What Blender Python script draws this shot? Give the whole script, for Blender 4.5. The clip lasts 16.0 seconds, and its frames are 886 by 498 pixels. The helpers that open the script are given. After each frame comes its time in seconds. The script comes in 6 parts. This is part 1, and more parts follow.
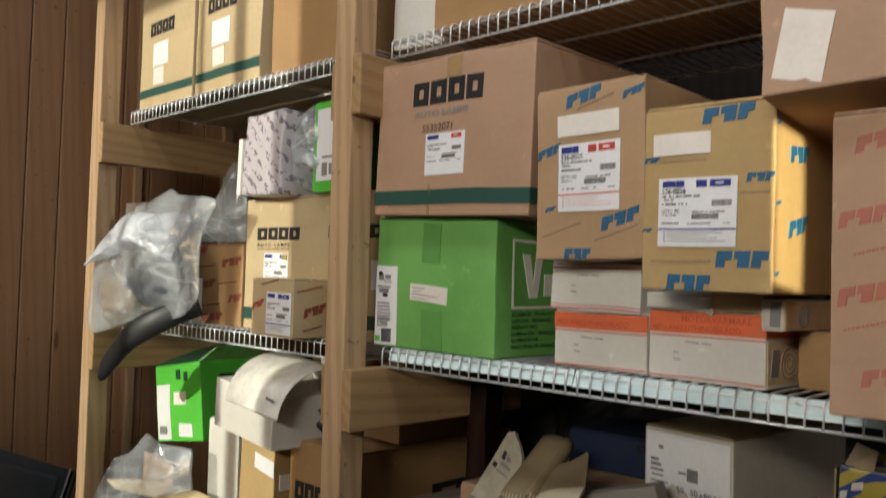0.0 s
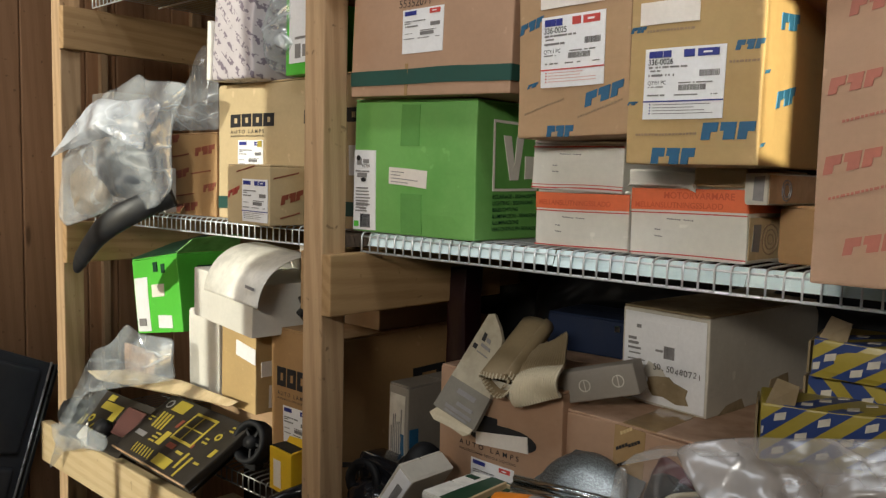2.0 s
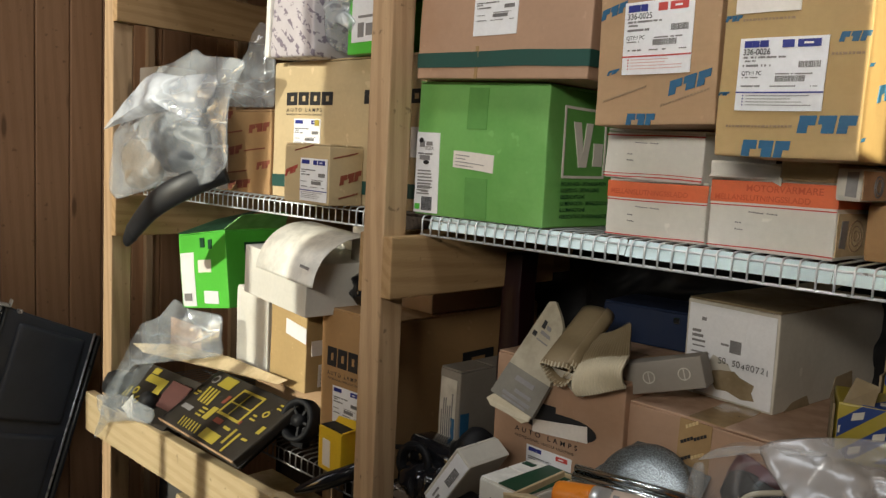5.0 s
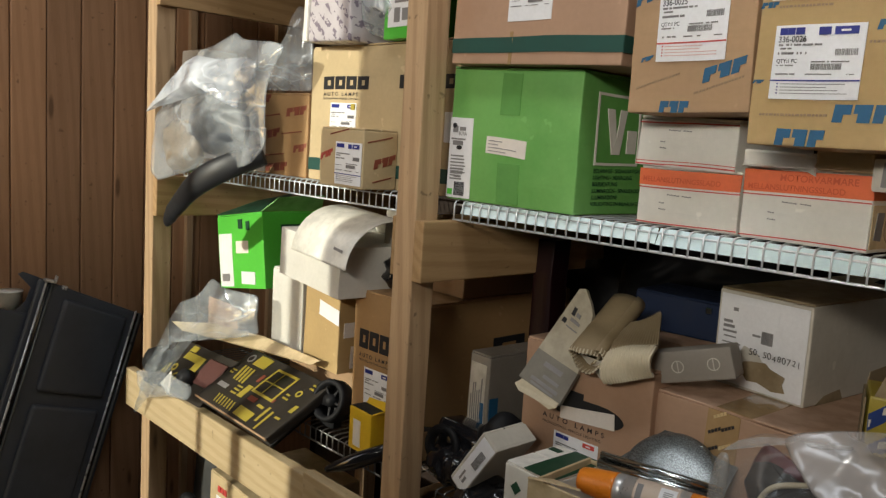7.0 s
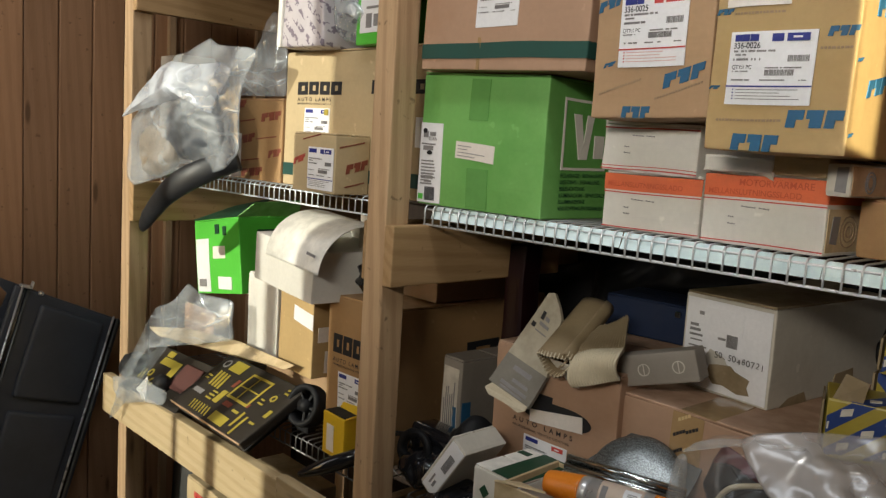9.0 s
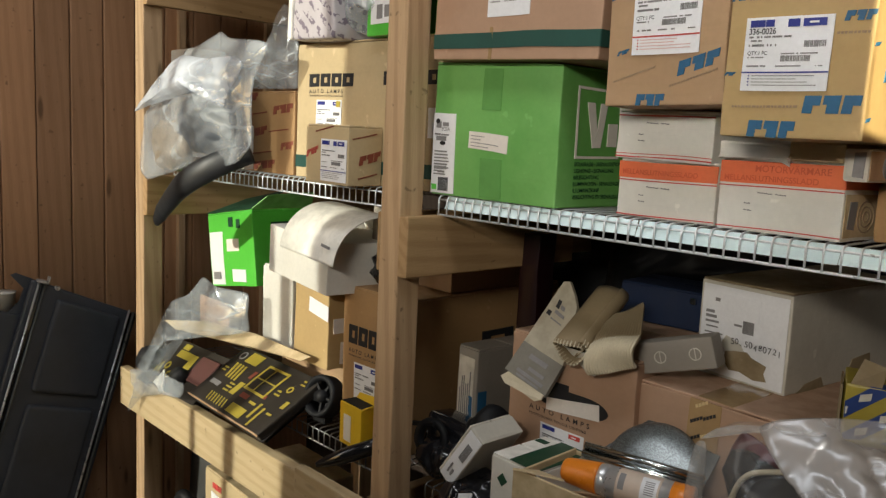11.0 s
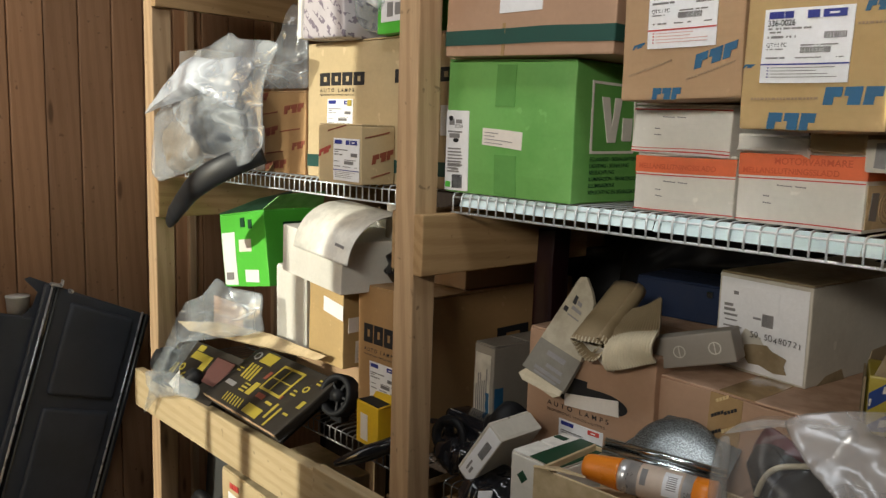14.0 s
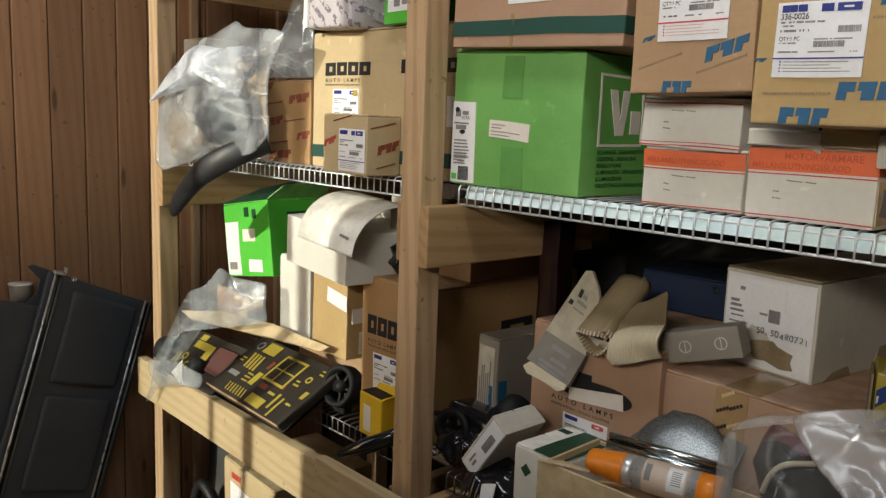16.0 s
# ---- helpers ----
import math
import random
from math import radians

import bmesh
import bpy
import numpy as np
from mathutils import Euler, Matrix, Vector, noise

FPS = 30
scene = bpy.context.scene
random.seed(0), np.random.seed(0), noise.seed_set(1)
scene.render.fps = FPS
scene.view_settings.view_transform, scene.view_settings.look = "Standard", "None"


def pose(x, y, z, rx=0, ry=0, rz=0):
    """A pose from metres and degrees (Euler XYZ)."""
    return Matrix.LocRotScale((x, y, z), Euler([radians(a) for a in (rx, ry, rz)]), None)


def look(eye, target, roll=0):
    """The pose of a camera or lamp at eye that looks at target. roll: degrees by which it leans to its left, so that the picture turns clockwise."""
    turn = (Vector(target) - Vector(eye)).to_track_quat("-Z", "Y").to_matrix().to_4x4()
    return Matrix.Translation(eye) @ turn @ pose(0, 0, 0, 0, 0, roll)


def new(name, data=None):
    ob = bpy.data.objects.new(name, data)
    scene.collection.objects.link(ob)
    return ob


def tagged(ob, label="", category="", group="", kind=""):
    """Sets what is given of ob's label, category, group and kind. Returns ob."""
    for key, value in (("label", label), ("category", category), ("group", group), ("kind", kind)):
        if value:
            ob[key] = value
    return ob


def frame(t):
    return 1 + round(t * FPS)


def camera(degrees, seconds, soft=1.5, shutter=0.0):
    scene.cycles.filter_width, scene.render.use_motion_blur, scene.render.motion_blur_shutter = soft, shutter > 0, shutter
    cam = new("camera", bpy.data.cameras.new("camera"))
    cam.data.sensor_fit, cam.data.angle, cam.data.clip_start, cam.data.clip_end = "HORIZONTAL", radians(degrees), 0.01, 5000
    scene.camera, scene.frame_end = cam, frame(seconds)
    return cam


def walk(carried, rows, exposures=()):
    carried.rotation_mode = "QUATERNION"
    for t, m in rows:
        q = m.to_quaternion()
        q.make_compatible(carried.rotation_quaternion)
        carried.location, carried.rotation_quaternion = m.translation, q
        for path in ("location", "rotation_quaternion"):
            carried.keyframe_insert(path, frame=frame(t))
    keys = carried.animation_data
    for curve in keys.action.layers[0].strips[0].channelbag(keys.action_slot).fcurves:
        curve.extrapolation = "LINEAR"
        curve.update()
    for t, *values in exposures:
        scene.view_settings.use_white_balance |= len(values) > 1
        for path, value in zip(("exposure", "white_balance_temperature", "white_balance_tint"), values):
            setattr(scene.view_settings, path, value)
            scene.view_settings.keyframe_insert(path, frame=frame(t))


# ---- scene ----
cam = camera(57.23, 16.0, soft=1.35, shutter=0.5)
# seconds, eye x, y, z, tilt, roll, turn
PATH = [
    (0.0, 1.010, -0.808, 1.548, 92.00, -1.69, 44.52),
    (0.5, 0.991, -0.809, 1.529, 88.31, -1.88, 43.47),
    (1.0, 0.991, -0.804, 1.528, 86.62, -1.87, 42.61),
    (1.5, 0.998, -0.810, 1.521, 85.67, -1.44, 42.93),
    (2.0, 0.996, -0.800, 1.521, 85.06, -1.30, 42.84),
    (2.5, 0.989, -0.803, 1.517, 84.87, -1.54, 42.44),
    (3.0, 1.000, -0.800, 1.524, 84.65, -1.86, 42.27),
    (3.5, 0.990, -0.817, 1.528, 84.79, -2.19, 42.47),
    (4.0, 0.962, -0.829, 1.526, 84.64, -2.54, 42.85),
    (4.5, 0.941, -0.833, 1.526, 84.19, -2.74, 43.39),
    (5.0, 0.940, -0.840, 1.522, 83.73, -2.94, 44.27),
    (7.5, 0.957, -0.832, 1.522, 82.57, -3.74, 47.34),
    (8.0, 0.962, -0.825, 1.522, 83.00, -3.63, 46.96),
    (8.5, 0.976, -0.822, 1.523, 83.26, -3.55, 46.63),
    (9.0, 0.979, -0.818, 1.523, 83.01, -3.68, 46.40),
    (9.5, 0.972, -0.825, 1.521, 82.69, -3.80, 46.50),
    (12.0, 0.989, -0.826, 1.528, 82.11, -2.24, 47.10),
    (12.5, 0.997, -0.819, 1.523, 82.31, -2.28, 46.97),
    (13.0, 0.995, -0.822, 1.526, 82.22, -2.14, 46.93),
    (13.5, 0.988, -0.828, 1.527, 81.98, -1.94, 47.17),
    (14.0, 0.964, -0.834, 1.528, 81.85, -1.76, 47.29),
    (14.5, 0.944, -0.839, 1.525, 81.62, -1.74, 47.42),
    (15.0, 0.946, -0.845, 1.529, 81.22, -1.81, 47.83),
    (15.5, 0.951, -0.840, 1.526, 81.19, -2.06, 47.66),
    (16.0, 0.956, -0.834, 1.529, 81.19, -2.28, 47.50),
]
walk(cam, [(t, pose(x, y, z, a, b, c)) for t, x, y, z, a, b, c in PATH], exposures=[(0.0, -0.32), (0.6, -0.24), (1.2, -0.22), (3.5, -0.23), (5.0, -0.19), (8.0, -0.15), (12.0, -0.12), (16.0, -0.08)])

# ---- light ----
SUN_WAY = Vector((0.11, 0.95, -0.30)).normalized()
world = bpy.data.worlds.new("sky")
scene.world = world
world.use_nodes = True
wn = world.node_tree
sky = wn.nodes.new("ShaderNodeTexSky")
sky.sky_type, sky.sun_disc = "NISHITA", False
sky.sun_elevation = math.asin(-SUN_WAY.z)
sky.sun_rotation = math.atan2(-SUN_WAY.x, -SUN_WAY.y)
wn.links.new(sky.outputs[0], wn.nodes["Background"].inputs[0])
wn.nodes["Background"].inputs[1].default_value = 0.12

sun = new("sun", bpy.data.lights.new("sun", "SUN"))
sun.data.energy, sun.data.angle, sun.data.color = 4.0, radians(0.6), (1.0, 0.98, 0.83)
sun.matrix_world = look((2.0, -3.0, 3.0), Vector((2.0, -3.0, 3.0)) + SUN_WAY)


def area_lamp(name, eye, target, sx, sy, watts, colour):
    ob = new(name, bpy.data.lights.new(name, "AREA"))
    ob.data.shape, ob.data.size, ob.data.size_y = "RECTANGLE", sx, sy
    ob.data.energy, ob.data.color = watts, colour
    ob.matrix_world = look(eye, target)
    return ob


# area lamp for soft light from the unseen doorway, raised as fill on the left
area_lamp("sky_light_door", (-0.92, -2.28, 2.25), (0.1, 0.0, 1.55), 0.8, 1.2, 3.4, (0.96, 0.97, 0.94))
# added soft fill from the front; no such window is known
area_lamp("sky_light_window", (1.12, -2.27, 2.18), (0.40, 0.0, 1.5), 0.70, 0.26, 36.5, (1.0, 0.938, 0.83))
# added overhead lamp, placed by the shelf's shadow edge; its fixture is unseen
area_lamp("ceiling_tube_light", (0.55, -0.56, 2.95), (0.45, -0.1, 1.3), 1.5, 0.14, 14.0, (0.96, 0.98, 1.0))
# added spot, source unseen, aimed through the slot to light the end carton's side
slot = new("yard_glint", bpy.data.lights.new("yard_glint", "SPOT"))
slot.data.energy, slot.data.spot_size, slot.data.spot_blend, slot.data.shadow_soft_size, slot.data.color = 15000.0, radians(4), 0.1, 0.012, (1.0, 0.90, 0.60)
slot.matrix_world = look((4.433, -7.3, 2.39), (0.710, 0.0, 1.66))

# ---- materials ----
def mat_base(name):
    m = bpy.data.materials.new(name)
    m.use_nodes = True
    nt = m.node_tree
    return m, nt, nt.nodes["Principled BSDF"]


def nd(nt, kind, **kw):
    n = nt.nodes.new("ShaderNode" + kind)
    for k, v in kw.items():
        n.inputs[k].default_value = v
    return n


def ramp(nt, fac, stops):
    r = nt.nodes.new("ShaderNodeValToRGB")
    e = r.color_ramp.elements
    while len(e) < len(stops):
        e.new(0.5)
    for i, (p, c) in enumerate(stops):
        e[i].position, e[i].color = p, (*c, 1) if len(c) == 3 else c
    nt.links.new(fac, r.inputs[0])
    return r.outputs[0]


def mix_rgb(nt, fac, a, b, mode="MIX"):
    m = nt.nodes.new("ShaderNodeMix")
    m.data_type, m.blend_type = "RGBA", mode
    for sock, v in ((m.inputs[0], fac), (m.inputs[6], a), (m.inputs[7], b)):
        if isinstance(v, (int, float)):
            sock.default_value = v
        elif isinstance(v, tuple):
            sock.default_value = (*v, 1)
        else:
            nt.links.new(v, sock)
    return m.outputs[2]


def coords(nt, sx=1, sy=1, sz=1):
    """Object coordinates, shifted by a random amount for each object."""
    tc = nt.nodes.new("ShaderNodeTexCoord")
    info = nt.nodes.new("ShaderNodeObjectInfo")
    mul = nd(nt, "Math")
    mul.operation = "MULTIPLY"
    mul.inputs[1].default_value = 7.3
    nt.links.new(info.outputs["Random"], mul.inputs[0])
    add = nt.nodes.new("ShaderNodeVectorMath")
    nt.links.new(tc.outputs["Object"], add.inputs[0])
    nt.links.new(mul.outputs[0], add.inputs[1])
    mp = nt.nodes.new("ShaderNodeMapping")
    mp.inputs["Scale"].default_value = (sx, sy, sz)
    nt.links.new(add.outputs[0], mp.inputs[0])
    return mp.outputs[0]


def noise_of(nt, vec, scale, detail=4, rough=0.6):
    n = nd(nt, "TexNoise", Scale=scale, Detail=detail, Roughness=rough)
    nt.links.new(vec, n.inputs["Vector"])
    return n.outputs[0]


def bump_of(nt, bsdf, height, strength, distance=0.002):
    b = nd(nt, "Bump", Strength=strength, Distance=distance)
    nt.links.new(height, b.inputs["Height"])
    nt.links.new(b.outputs[0], bsdf.inputs["Normal"])


def surface(name, colour, rough=0.6, vary=0.12, scale=14.0, fine=160.0, bump=0.15, metal=0.0, stain=None, coat=0.0, gloss_vary=0.08, worn=False):
    """A surface with blotches, fine grain, relief and uneven gloss."""
    m, nt, b = mat_base(name)
    v = coords(nt)
    big, small = noise_of(nt, v, scale), noise_of(nt, v, fine, 3)
    lo = tuple(max(0, c * (1 - vary)) for c in colour)
    hi = tuple(min(1, c * (1 + vary)) for c in colour)
    col = ramp(nt, big, [(0.3, lo), (0.7, hi)])
    col = mix_rgb(nt, 0.25, col, ramp(nt, small, [(0.25, tuple(c * 0.8 for c in colour)), (0.75, hi)]))
    if stain:
        st = noise_of(nt, v, scale * 0.35, 6, 0.7)
        col = mix_rgb(nt, ramp(nt, st, [(0.55, (0, 0, 0)), (0.75, (0.6, 0.6, 0.6))]), col, stain)
    if worn:
        # rubbed streaks, small scuffs, and paler rubbed edges
        sx = noise_of(nt, coords(nt, 2.0, 2.0, 16.0), 5.0, 4, 0.6)
        col = mix_rgb(nt, ramp(nt, sx, [(0.58, (0, 0, 0)), (0.72, (0.22,) * 3)]), col, tuple(c * 0.74 for c in colour))
        sc = noise_of(nt, coords(nt, 1.0, 1.0, 1.0), 46.0, 2, 0.5)
        col = mix_rgb(nt, ramp(nt, sc, [(0.70, (0, 0, 0)), (0.75, (0.45,) * 3)]), col, tuple(min(1, c * 1.3 + 0.04) for c in colour))
        geo = nt.nodes.new("ShaderNodeNewGeometry")
        ed = mix_rgb(nt, 1.0, ramp(nt, geo.outputs["Pointiness"], [(0.52, (0, 0, 0)), (0.60, (0.7,) * 3)]), ramp(nt, noise_of(nt, v, 30, 3), [(0.40, (0.1,) * 3), (0.60, (1, 1, 1))]), "MULTIPLY")
        col = mix_rgb(nt, ed, col, tuple(min(1, c * 1.25 + 0.05) for c in colour))
    nt.links.new(col, b.inputs["Base Color"])
    nt.links.new(ramp(nt, big, [(0.3, (rough - gloss_vary,) * 3), (0.7, (min(1, rough + gloss_vary),) * 3)]), b.inputs["Roughness"])
    b.inputs["Metallic"].default_value = metal
    b.inputs["Coat Weight"].default_value = coat
    bump_of(nt, b, small, bump, 0.001)
    return m


def wood(name, light, dark, along="z", knot=True, rough=0.65):
    """Sawn softwood with growth rings drawn out along one axis, and knots."""
    m, nt, b = mat_base(name)
    s = {"x": (0.6, 9, 9), "y": (9, 0.6, 9), "z": (9, 9, 0.6)}[along]
    v = coords(nt, *s)
    w = nt.nodes.new("ShaderNodeTexWave")
    w.wave_type, w.bands_direction = "BANDS", "DIAGONAL"
    for k, val in (("Scale", 2.6), ("Distortion", 4.0), ("Detail", 3.0), ("Detail Scale", 1.0)):
        w.inputs[k].default_value = val
    nt.links.new(v, w.inputs["Vector"])
    fine = noise_of(nt, v, 34, 6, 0.7)
    broad = noise_of(nt, coords(nt), 2.5, 3)
    col = ramp(nt, w.outputs[1], [(0.15, dark), (0.65, light)])
    col = mix_rgb(nt, 0.42, col, ramp(nt, fine, [(0.3, tuple(c * 0.82 for c in dark)), (0.7, light)]))
    col = mix_rgb(nt, 0.3, col, ramp(nt, broad, [(0.3, tuple(c * 0.75 for c in dark)), (0.7, light)]))
    if knot:
        kv = nt.nodes.new("ShaderNodeTexVoronoi")
        kv.inputs["Scale"].default_value = 1.0
        ks = {"x": (3.2, 14, 14), "y": (14, 3.2, 14), "z": (14, 14, 3.2)}[along]
        nt.links.new(coords(nt, *ks), kv.inputs["Vector"])
        col = mix_rgb(nt, ramp(nt, kv.outputs["Distance"], [(0.06, (0.75,) * 3), (0.12, (0, 0, 0))]), col, tuple(c * 0.3 for c in dark))
    # each piece of timber a little lighter or darker than the next
    info = nt.nodes.new("ShaderNodeObjectInfo")
    col = mix_rgb(nt, 1.0, col, ramp(nt, info.outputs["Random"], [(0.0, (0.80,) * 3), (1.0, (1.12, 1.10, 1.06))]), "MULTIPLY")
    # small nail dents and scuffs
    scuff = noise_of(nt, coords(nt), 70, 2, 0.4)
    col = mix_rgb(nt, ramp(nt, scuff, [(0.70, (0, 0, 0)), (0.76, (0.7,) * 3)]), col, tuple(c * 0.45 for c in dark))
    nt.links.new(col, b.inputs["Base Color"])
    b.inputs["Roughness"].default_value = rough
    bump_of(nt, b, fine, 0.4, 0.0015)
    return m


def film(name, tint, rough=0.12, milk=(0.04, 0.45), gloss=0.16, line=0.16):
    """Thin polythene: mostly clear, with cloudy patches and a wet gloss."""
    m, nt, b = mat_base(name)
    v = coords(nt)
    cloud = noise_of(nt, v, 7, 3, 0.55)
    warp = noise_of(nt, v, 6, 3, 0.6)
    wv = nt.nodes.new("ShaderNodeVectorMath")
    wv.operation = "MULTIPLY_ADD"
    wv.inputs[1].default_value = (0.10, 0.10, 0.10)
    nt.links.new(warp, wv.inputs[0])
    mp = nt.nodes.new("ShaderNodeMapping")
    mp.inputs["Rotation"].default_value, mp.inputs["Scale"].default_value = (0, radians(40), 0), (0.35, 0.8, 1.5)
    nt.links.new(v, wv.inputs[2])
    nt.links.new(wv.outputs[0], mp.inputs[0])
    # a few whitened crease lines
    crease = ramp(nt, noise_of(nt, mp.outputs[0], 9, 1, 0.4), [(0.475, (0, 0, 0)), (0.5, (1, 1, 1)), (0.512, (0.2,) * 3), (0.56, (0, 0, 0))])
    b.inputs["Base Color"].default_value = (*tint, 1)
    b.inputs["Roughness"].default_value = rough + 0.25
    shiny = nd(nt, "BsdfGlossy", Roughness=rough)
    shiny.inputs["Color"].default_value = (0.9, 0.95, 1.0, 1)
    bp = nd(nt, "Bump", Strength=0.16, Distance=0.003)
    nt.links.new(crease, bp.inputs["Height"])
    nt.links.new(bp.outputs[0], b.inputs["Normal"])
    nt.links.new(bp.outputs[0], shiny.inputs["Normal"])
    tr = nt.nodes.new("ShaderNodeBsdfTransparent")
    mx, mg = nt.nodes.new("ShaderNodeMixShader"), nt.nodes.new("ShaderNodeMixShader")
    frost = ramp(nt, cloud, [(0.38, (milk[0],) * 3), (0.68, (milk[1],) * 3)])
    nt.links.new(mix_rgb(nt, line, frost, crease, "ADD"), mx.inputs[0])
    nt.links.new(tr.outputs[0], mx.inputs[1])
    nt.links.new(b.outputs[0], mx.inputs[2])
    mg.inputs[0].default_value = gloss
    nt.links.new(mx.outputs[0], mg.inputs[1])
    nt.links.new(shiny.outputs[0], mg.inputs[2])
    nt.links.new(mg.outputs[0], nt.nodes["Material Output"].inputs[0])
    return m


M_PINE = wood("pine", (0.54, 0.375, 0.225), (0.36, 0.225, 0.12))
# rails' pine kept paler than the posts, carrying part of their sunlight
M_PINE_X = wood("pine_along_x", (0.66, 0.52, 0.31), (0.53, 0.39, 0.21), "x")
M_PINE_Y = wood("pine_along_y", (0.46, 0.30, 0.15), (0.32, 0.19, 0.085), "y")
M_PLANK = wood("stained_plank", (0.445, 0.25, 0.14), (0.35, 0.19, 0.10), "z", rough=0.5)
M_ZINC = surface("zinc_wire", (0.80, 0.84, 0.87), 0.34, 0.08, 40, 300, 0.1, 0.4)
M_STEEL_WIRE = surface("darker_wire", (0.20, 0.195, 0.185), 0.35, 0.15, 40, 300, 0.1, 0.7)
# blue tint and high brightness carry the cool light these strips reflect
M_LINER = surface("shelf_liner", (0.74, 0.93, 1.0), 0.25, 0.15, 12, 120, 0.1)
M_KRAFT = surface("kraft_card", (0.40, 0.255, 0.14), 0.72, 0.10, 10, 140, 0.2, stain=(0.30, 0.17, 0.08), worn=True)
M_KRAFT_PALE = surface("pale_kraft_card", (0.49, 0.378, 0.215), 0.72, 0.10, 10, 140, 0.2, stain=(0.4, 0.26, 0.12), worn=True)
M_KRAFT_ROSE = surface("rosy_kraft_card", (0.41, 0.255, 0.165), 0.72, 0.08, 10, 140, 0.2, stain=(0.33, 0.18, 0.10), worn=True)
M_KRAFT_GOLD = surface("golden_kraft_card", (0.44, 0.30, 0.13), 0.7, 0.10, 10, 140, 0.2, stain=(0.36, 0.21, 0.08), worn=True)
M_KRAFT_DARK = surface("brown_kraft_card", (0.36, 0.21, 0.09), 0.7, 0.12, 10, 140, 0.2, worn=True)
M_WHITE_CARD = surface("white_card", (0.69, 0.665, 0.605), 0.6, 0.08, 9, 130, 0.12, stain=(0.62, 0.59, 0.53), worn=True)
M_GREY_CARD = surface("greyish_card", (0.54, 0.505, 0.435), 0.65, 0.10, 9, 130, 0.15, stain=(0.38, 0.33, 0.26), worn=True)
M_GREEN_CARD = surface("green_card", (0.165, 0.41, 0.105), 0.36, 0.12, 8, 150, 0.1, stain=(0.06, 0.27, 0.04), worn=True)
M_GREEN_BRIGHT = surface("bright_green_card", (0.09, 0.50, 0.05), 0.4, 0.10, 8, 150, 0.1, worn=True)
M_GREEN_DARK = surface("dark_green_print", (0.008, 0.055, 0.026), 0.5, 0.12, 20, 150, 0.1)
M_TEAL = surface("teal_print", (0.013, 0.066, 0.052), 0.6, 0.15, 20, 200, 0.1)
M_ORANGE = surface("orange_red_print", (0.74, 0.16, 0.06), 0.55, 0.12, 20, 200, 0.1)
M_RED = surface("red_print", (0.55, 0.06, 0.05), 0.55, 0.12, 20, 200, 0.1)
M_DEEP_RED = surface("deep_red_print", (0.36, 0.055, 0.04), 0.6, 0.15, 20, 200, 0.1)
M_PALE_RED = surface("pale_red_print", (0.70, 0.42, 0.40), 0.5, 0.1, 20, 200, 0.1)
M_BROWN_RED = surface("brown_red_print", (0.22, 0.055, 0.03), 0.65, 0.15, 20, 200, 0.1)
M_BLUE_PRINT = surface("blue_print", (0.018, 0.105, 0.21), 0.6, 0.15, 20, 200, 0.1)
M_PRINT_FAINT = surface("faint_print", (0.31, 0.215, 0.13), 0.7, 0.15, 20, 200, 0.1)
M_DULL_ORANGE = surface("dull_orange_print", (0.58, 0.10, 0.04), 0.6, 0.15, 20, 200, 0.1)
M_RED_FADED = surface("faded_red_print", (0.40, 0.13, 0.09), 0.65, 0.15, 20, 200, 0.1)
M_INK = surface("black_ink", (0.02, 0.02, 0.022), 0.55, 0.2, 30, 200, 0.1)
M_INK_GREY = surface("grey_ink", (0.22, 0.21, 0.21), 0.6, 0.2, 30, 200, 0.1)
M_INK_BLUE = surface("navy_ink", (0.02, 0.03, 0.22), 0.5, 0.15, 30, 200, 0.1)
M_LABEL = surface("label_paper", (0.80, 0.80, 0.82), 0.4, 0.05, 25, 200, 0.05)
M_LABEL_WARM = surface("plain_paper_tape", (0.78, 0.72, 0.66), 0.5, 0.06, 25, 200, 0.08)
M_BLACK = surface("black_plastic", (0.014, 0.014, 0.015), 0.5, 0.25, 18, 220, 0.15)
M_BLACK_MATT = surface("black_grained_plastic", (0.060, 0.067, 0.082), 0.5, 0.2, 10, 420, 0.35, stain=(0.04, 0.04, 0.042))
M_BLACK_GLOSS = surface("glossy_black_plastic", (0.01, 0.01, 0.012), 0.15, 0.2, 18, 220, 0.05, coat=0.4)
M_YELLOW = surface("yellow_card", (0.75, 0.48, 0.02), 0.5, 0.1, 15, 200, 0.1)
M_YELLOW_PRINT = surface("yellow_print", (0.38, 0.30, 0.04), 0.5, 0.12, 20, 200, 0.1)
M_DARK_CARD = surface("dark_brown_printed_card", (0.030, 0.025, 0.02), 0.5, 0.2, 14, 180, 0.1, worn=True)
M_BLUE_CARD = surface("deep_blue_card", (0.001, 0.011, 0.045), 0.75, 0.15, 14, 180, 0.1)
M_BLUE_WRAP = surface("blue_print_wrap", (0.020, 0.048, 0.19), 0.4, 0.12, 20, 180, 0.1)
M_ORANGE_PLASTIC = surface("orange_plastic", (0.80, 0.24, 0.02), 0.3, 0.08, 18, 200, 0.05)
M_SILVER = surface("silver_paint", (0.62, 0.62, 0.62), 0.3, 0.06, 30, 250, 0.05, 0.6)
M_CHROME = surface("chrome", (0.55, 0.60, 0.60), 0.20, 0.05, 30, 250, 0.02, 1.0, gloss_vary=0.04)
M_CREAM = surface("corrugated_cream", (0.55, 0.48, 0.345), 0.75, 0.1, 25, 200, 0.2)
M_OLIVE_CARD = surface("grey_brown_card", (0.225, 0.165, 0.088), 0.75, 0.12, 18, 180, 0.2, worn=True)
M_TAPE = surface("brown_tape", (0.36, 0.235, 0.115), 0.16, 0.2, 20, 60, 0.7, coat=0.9)
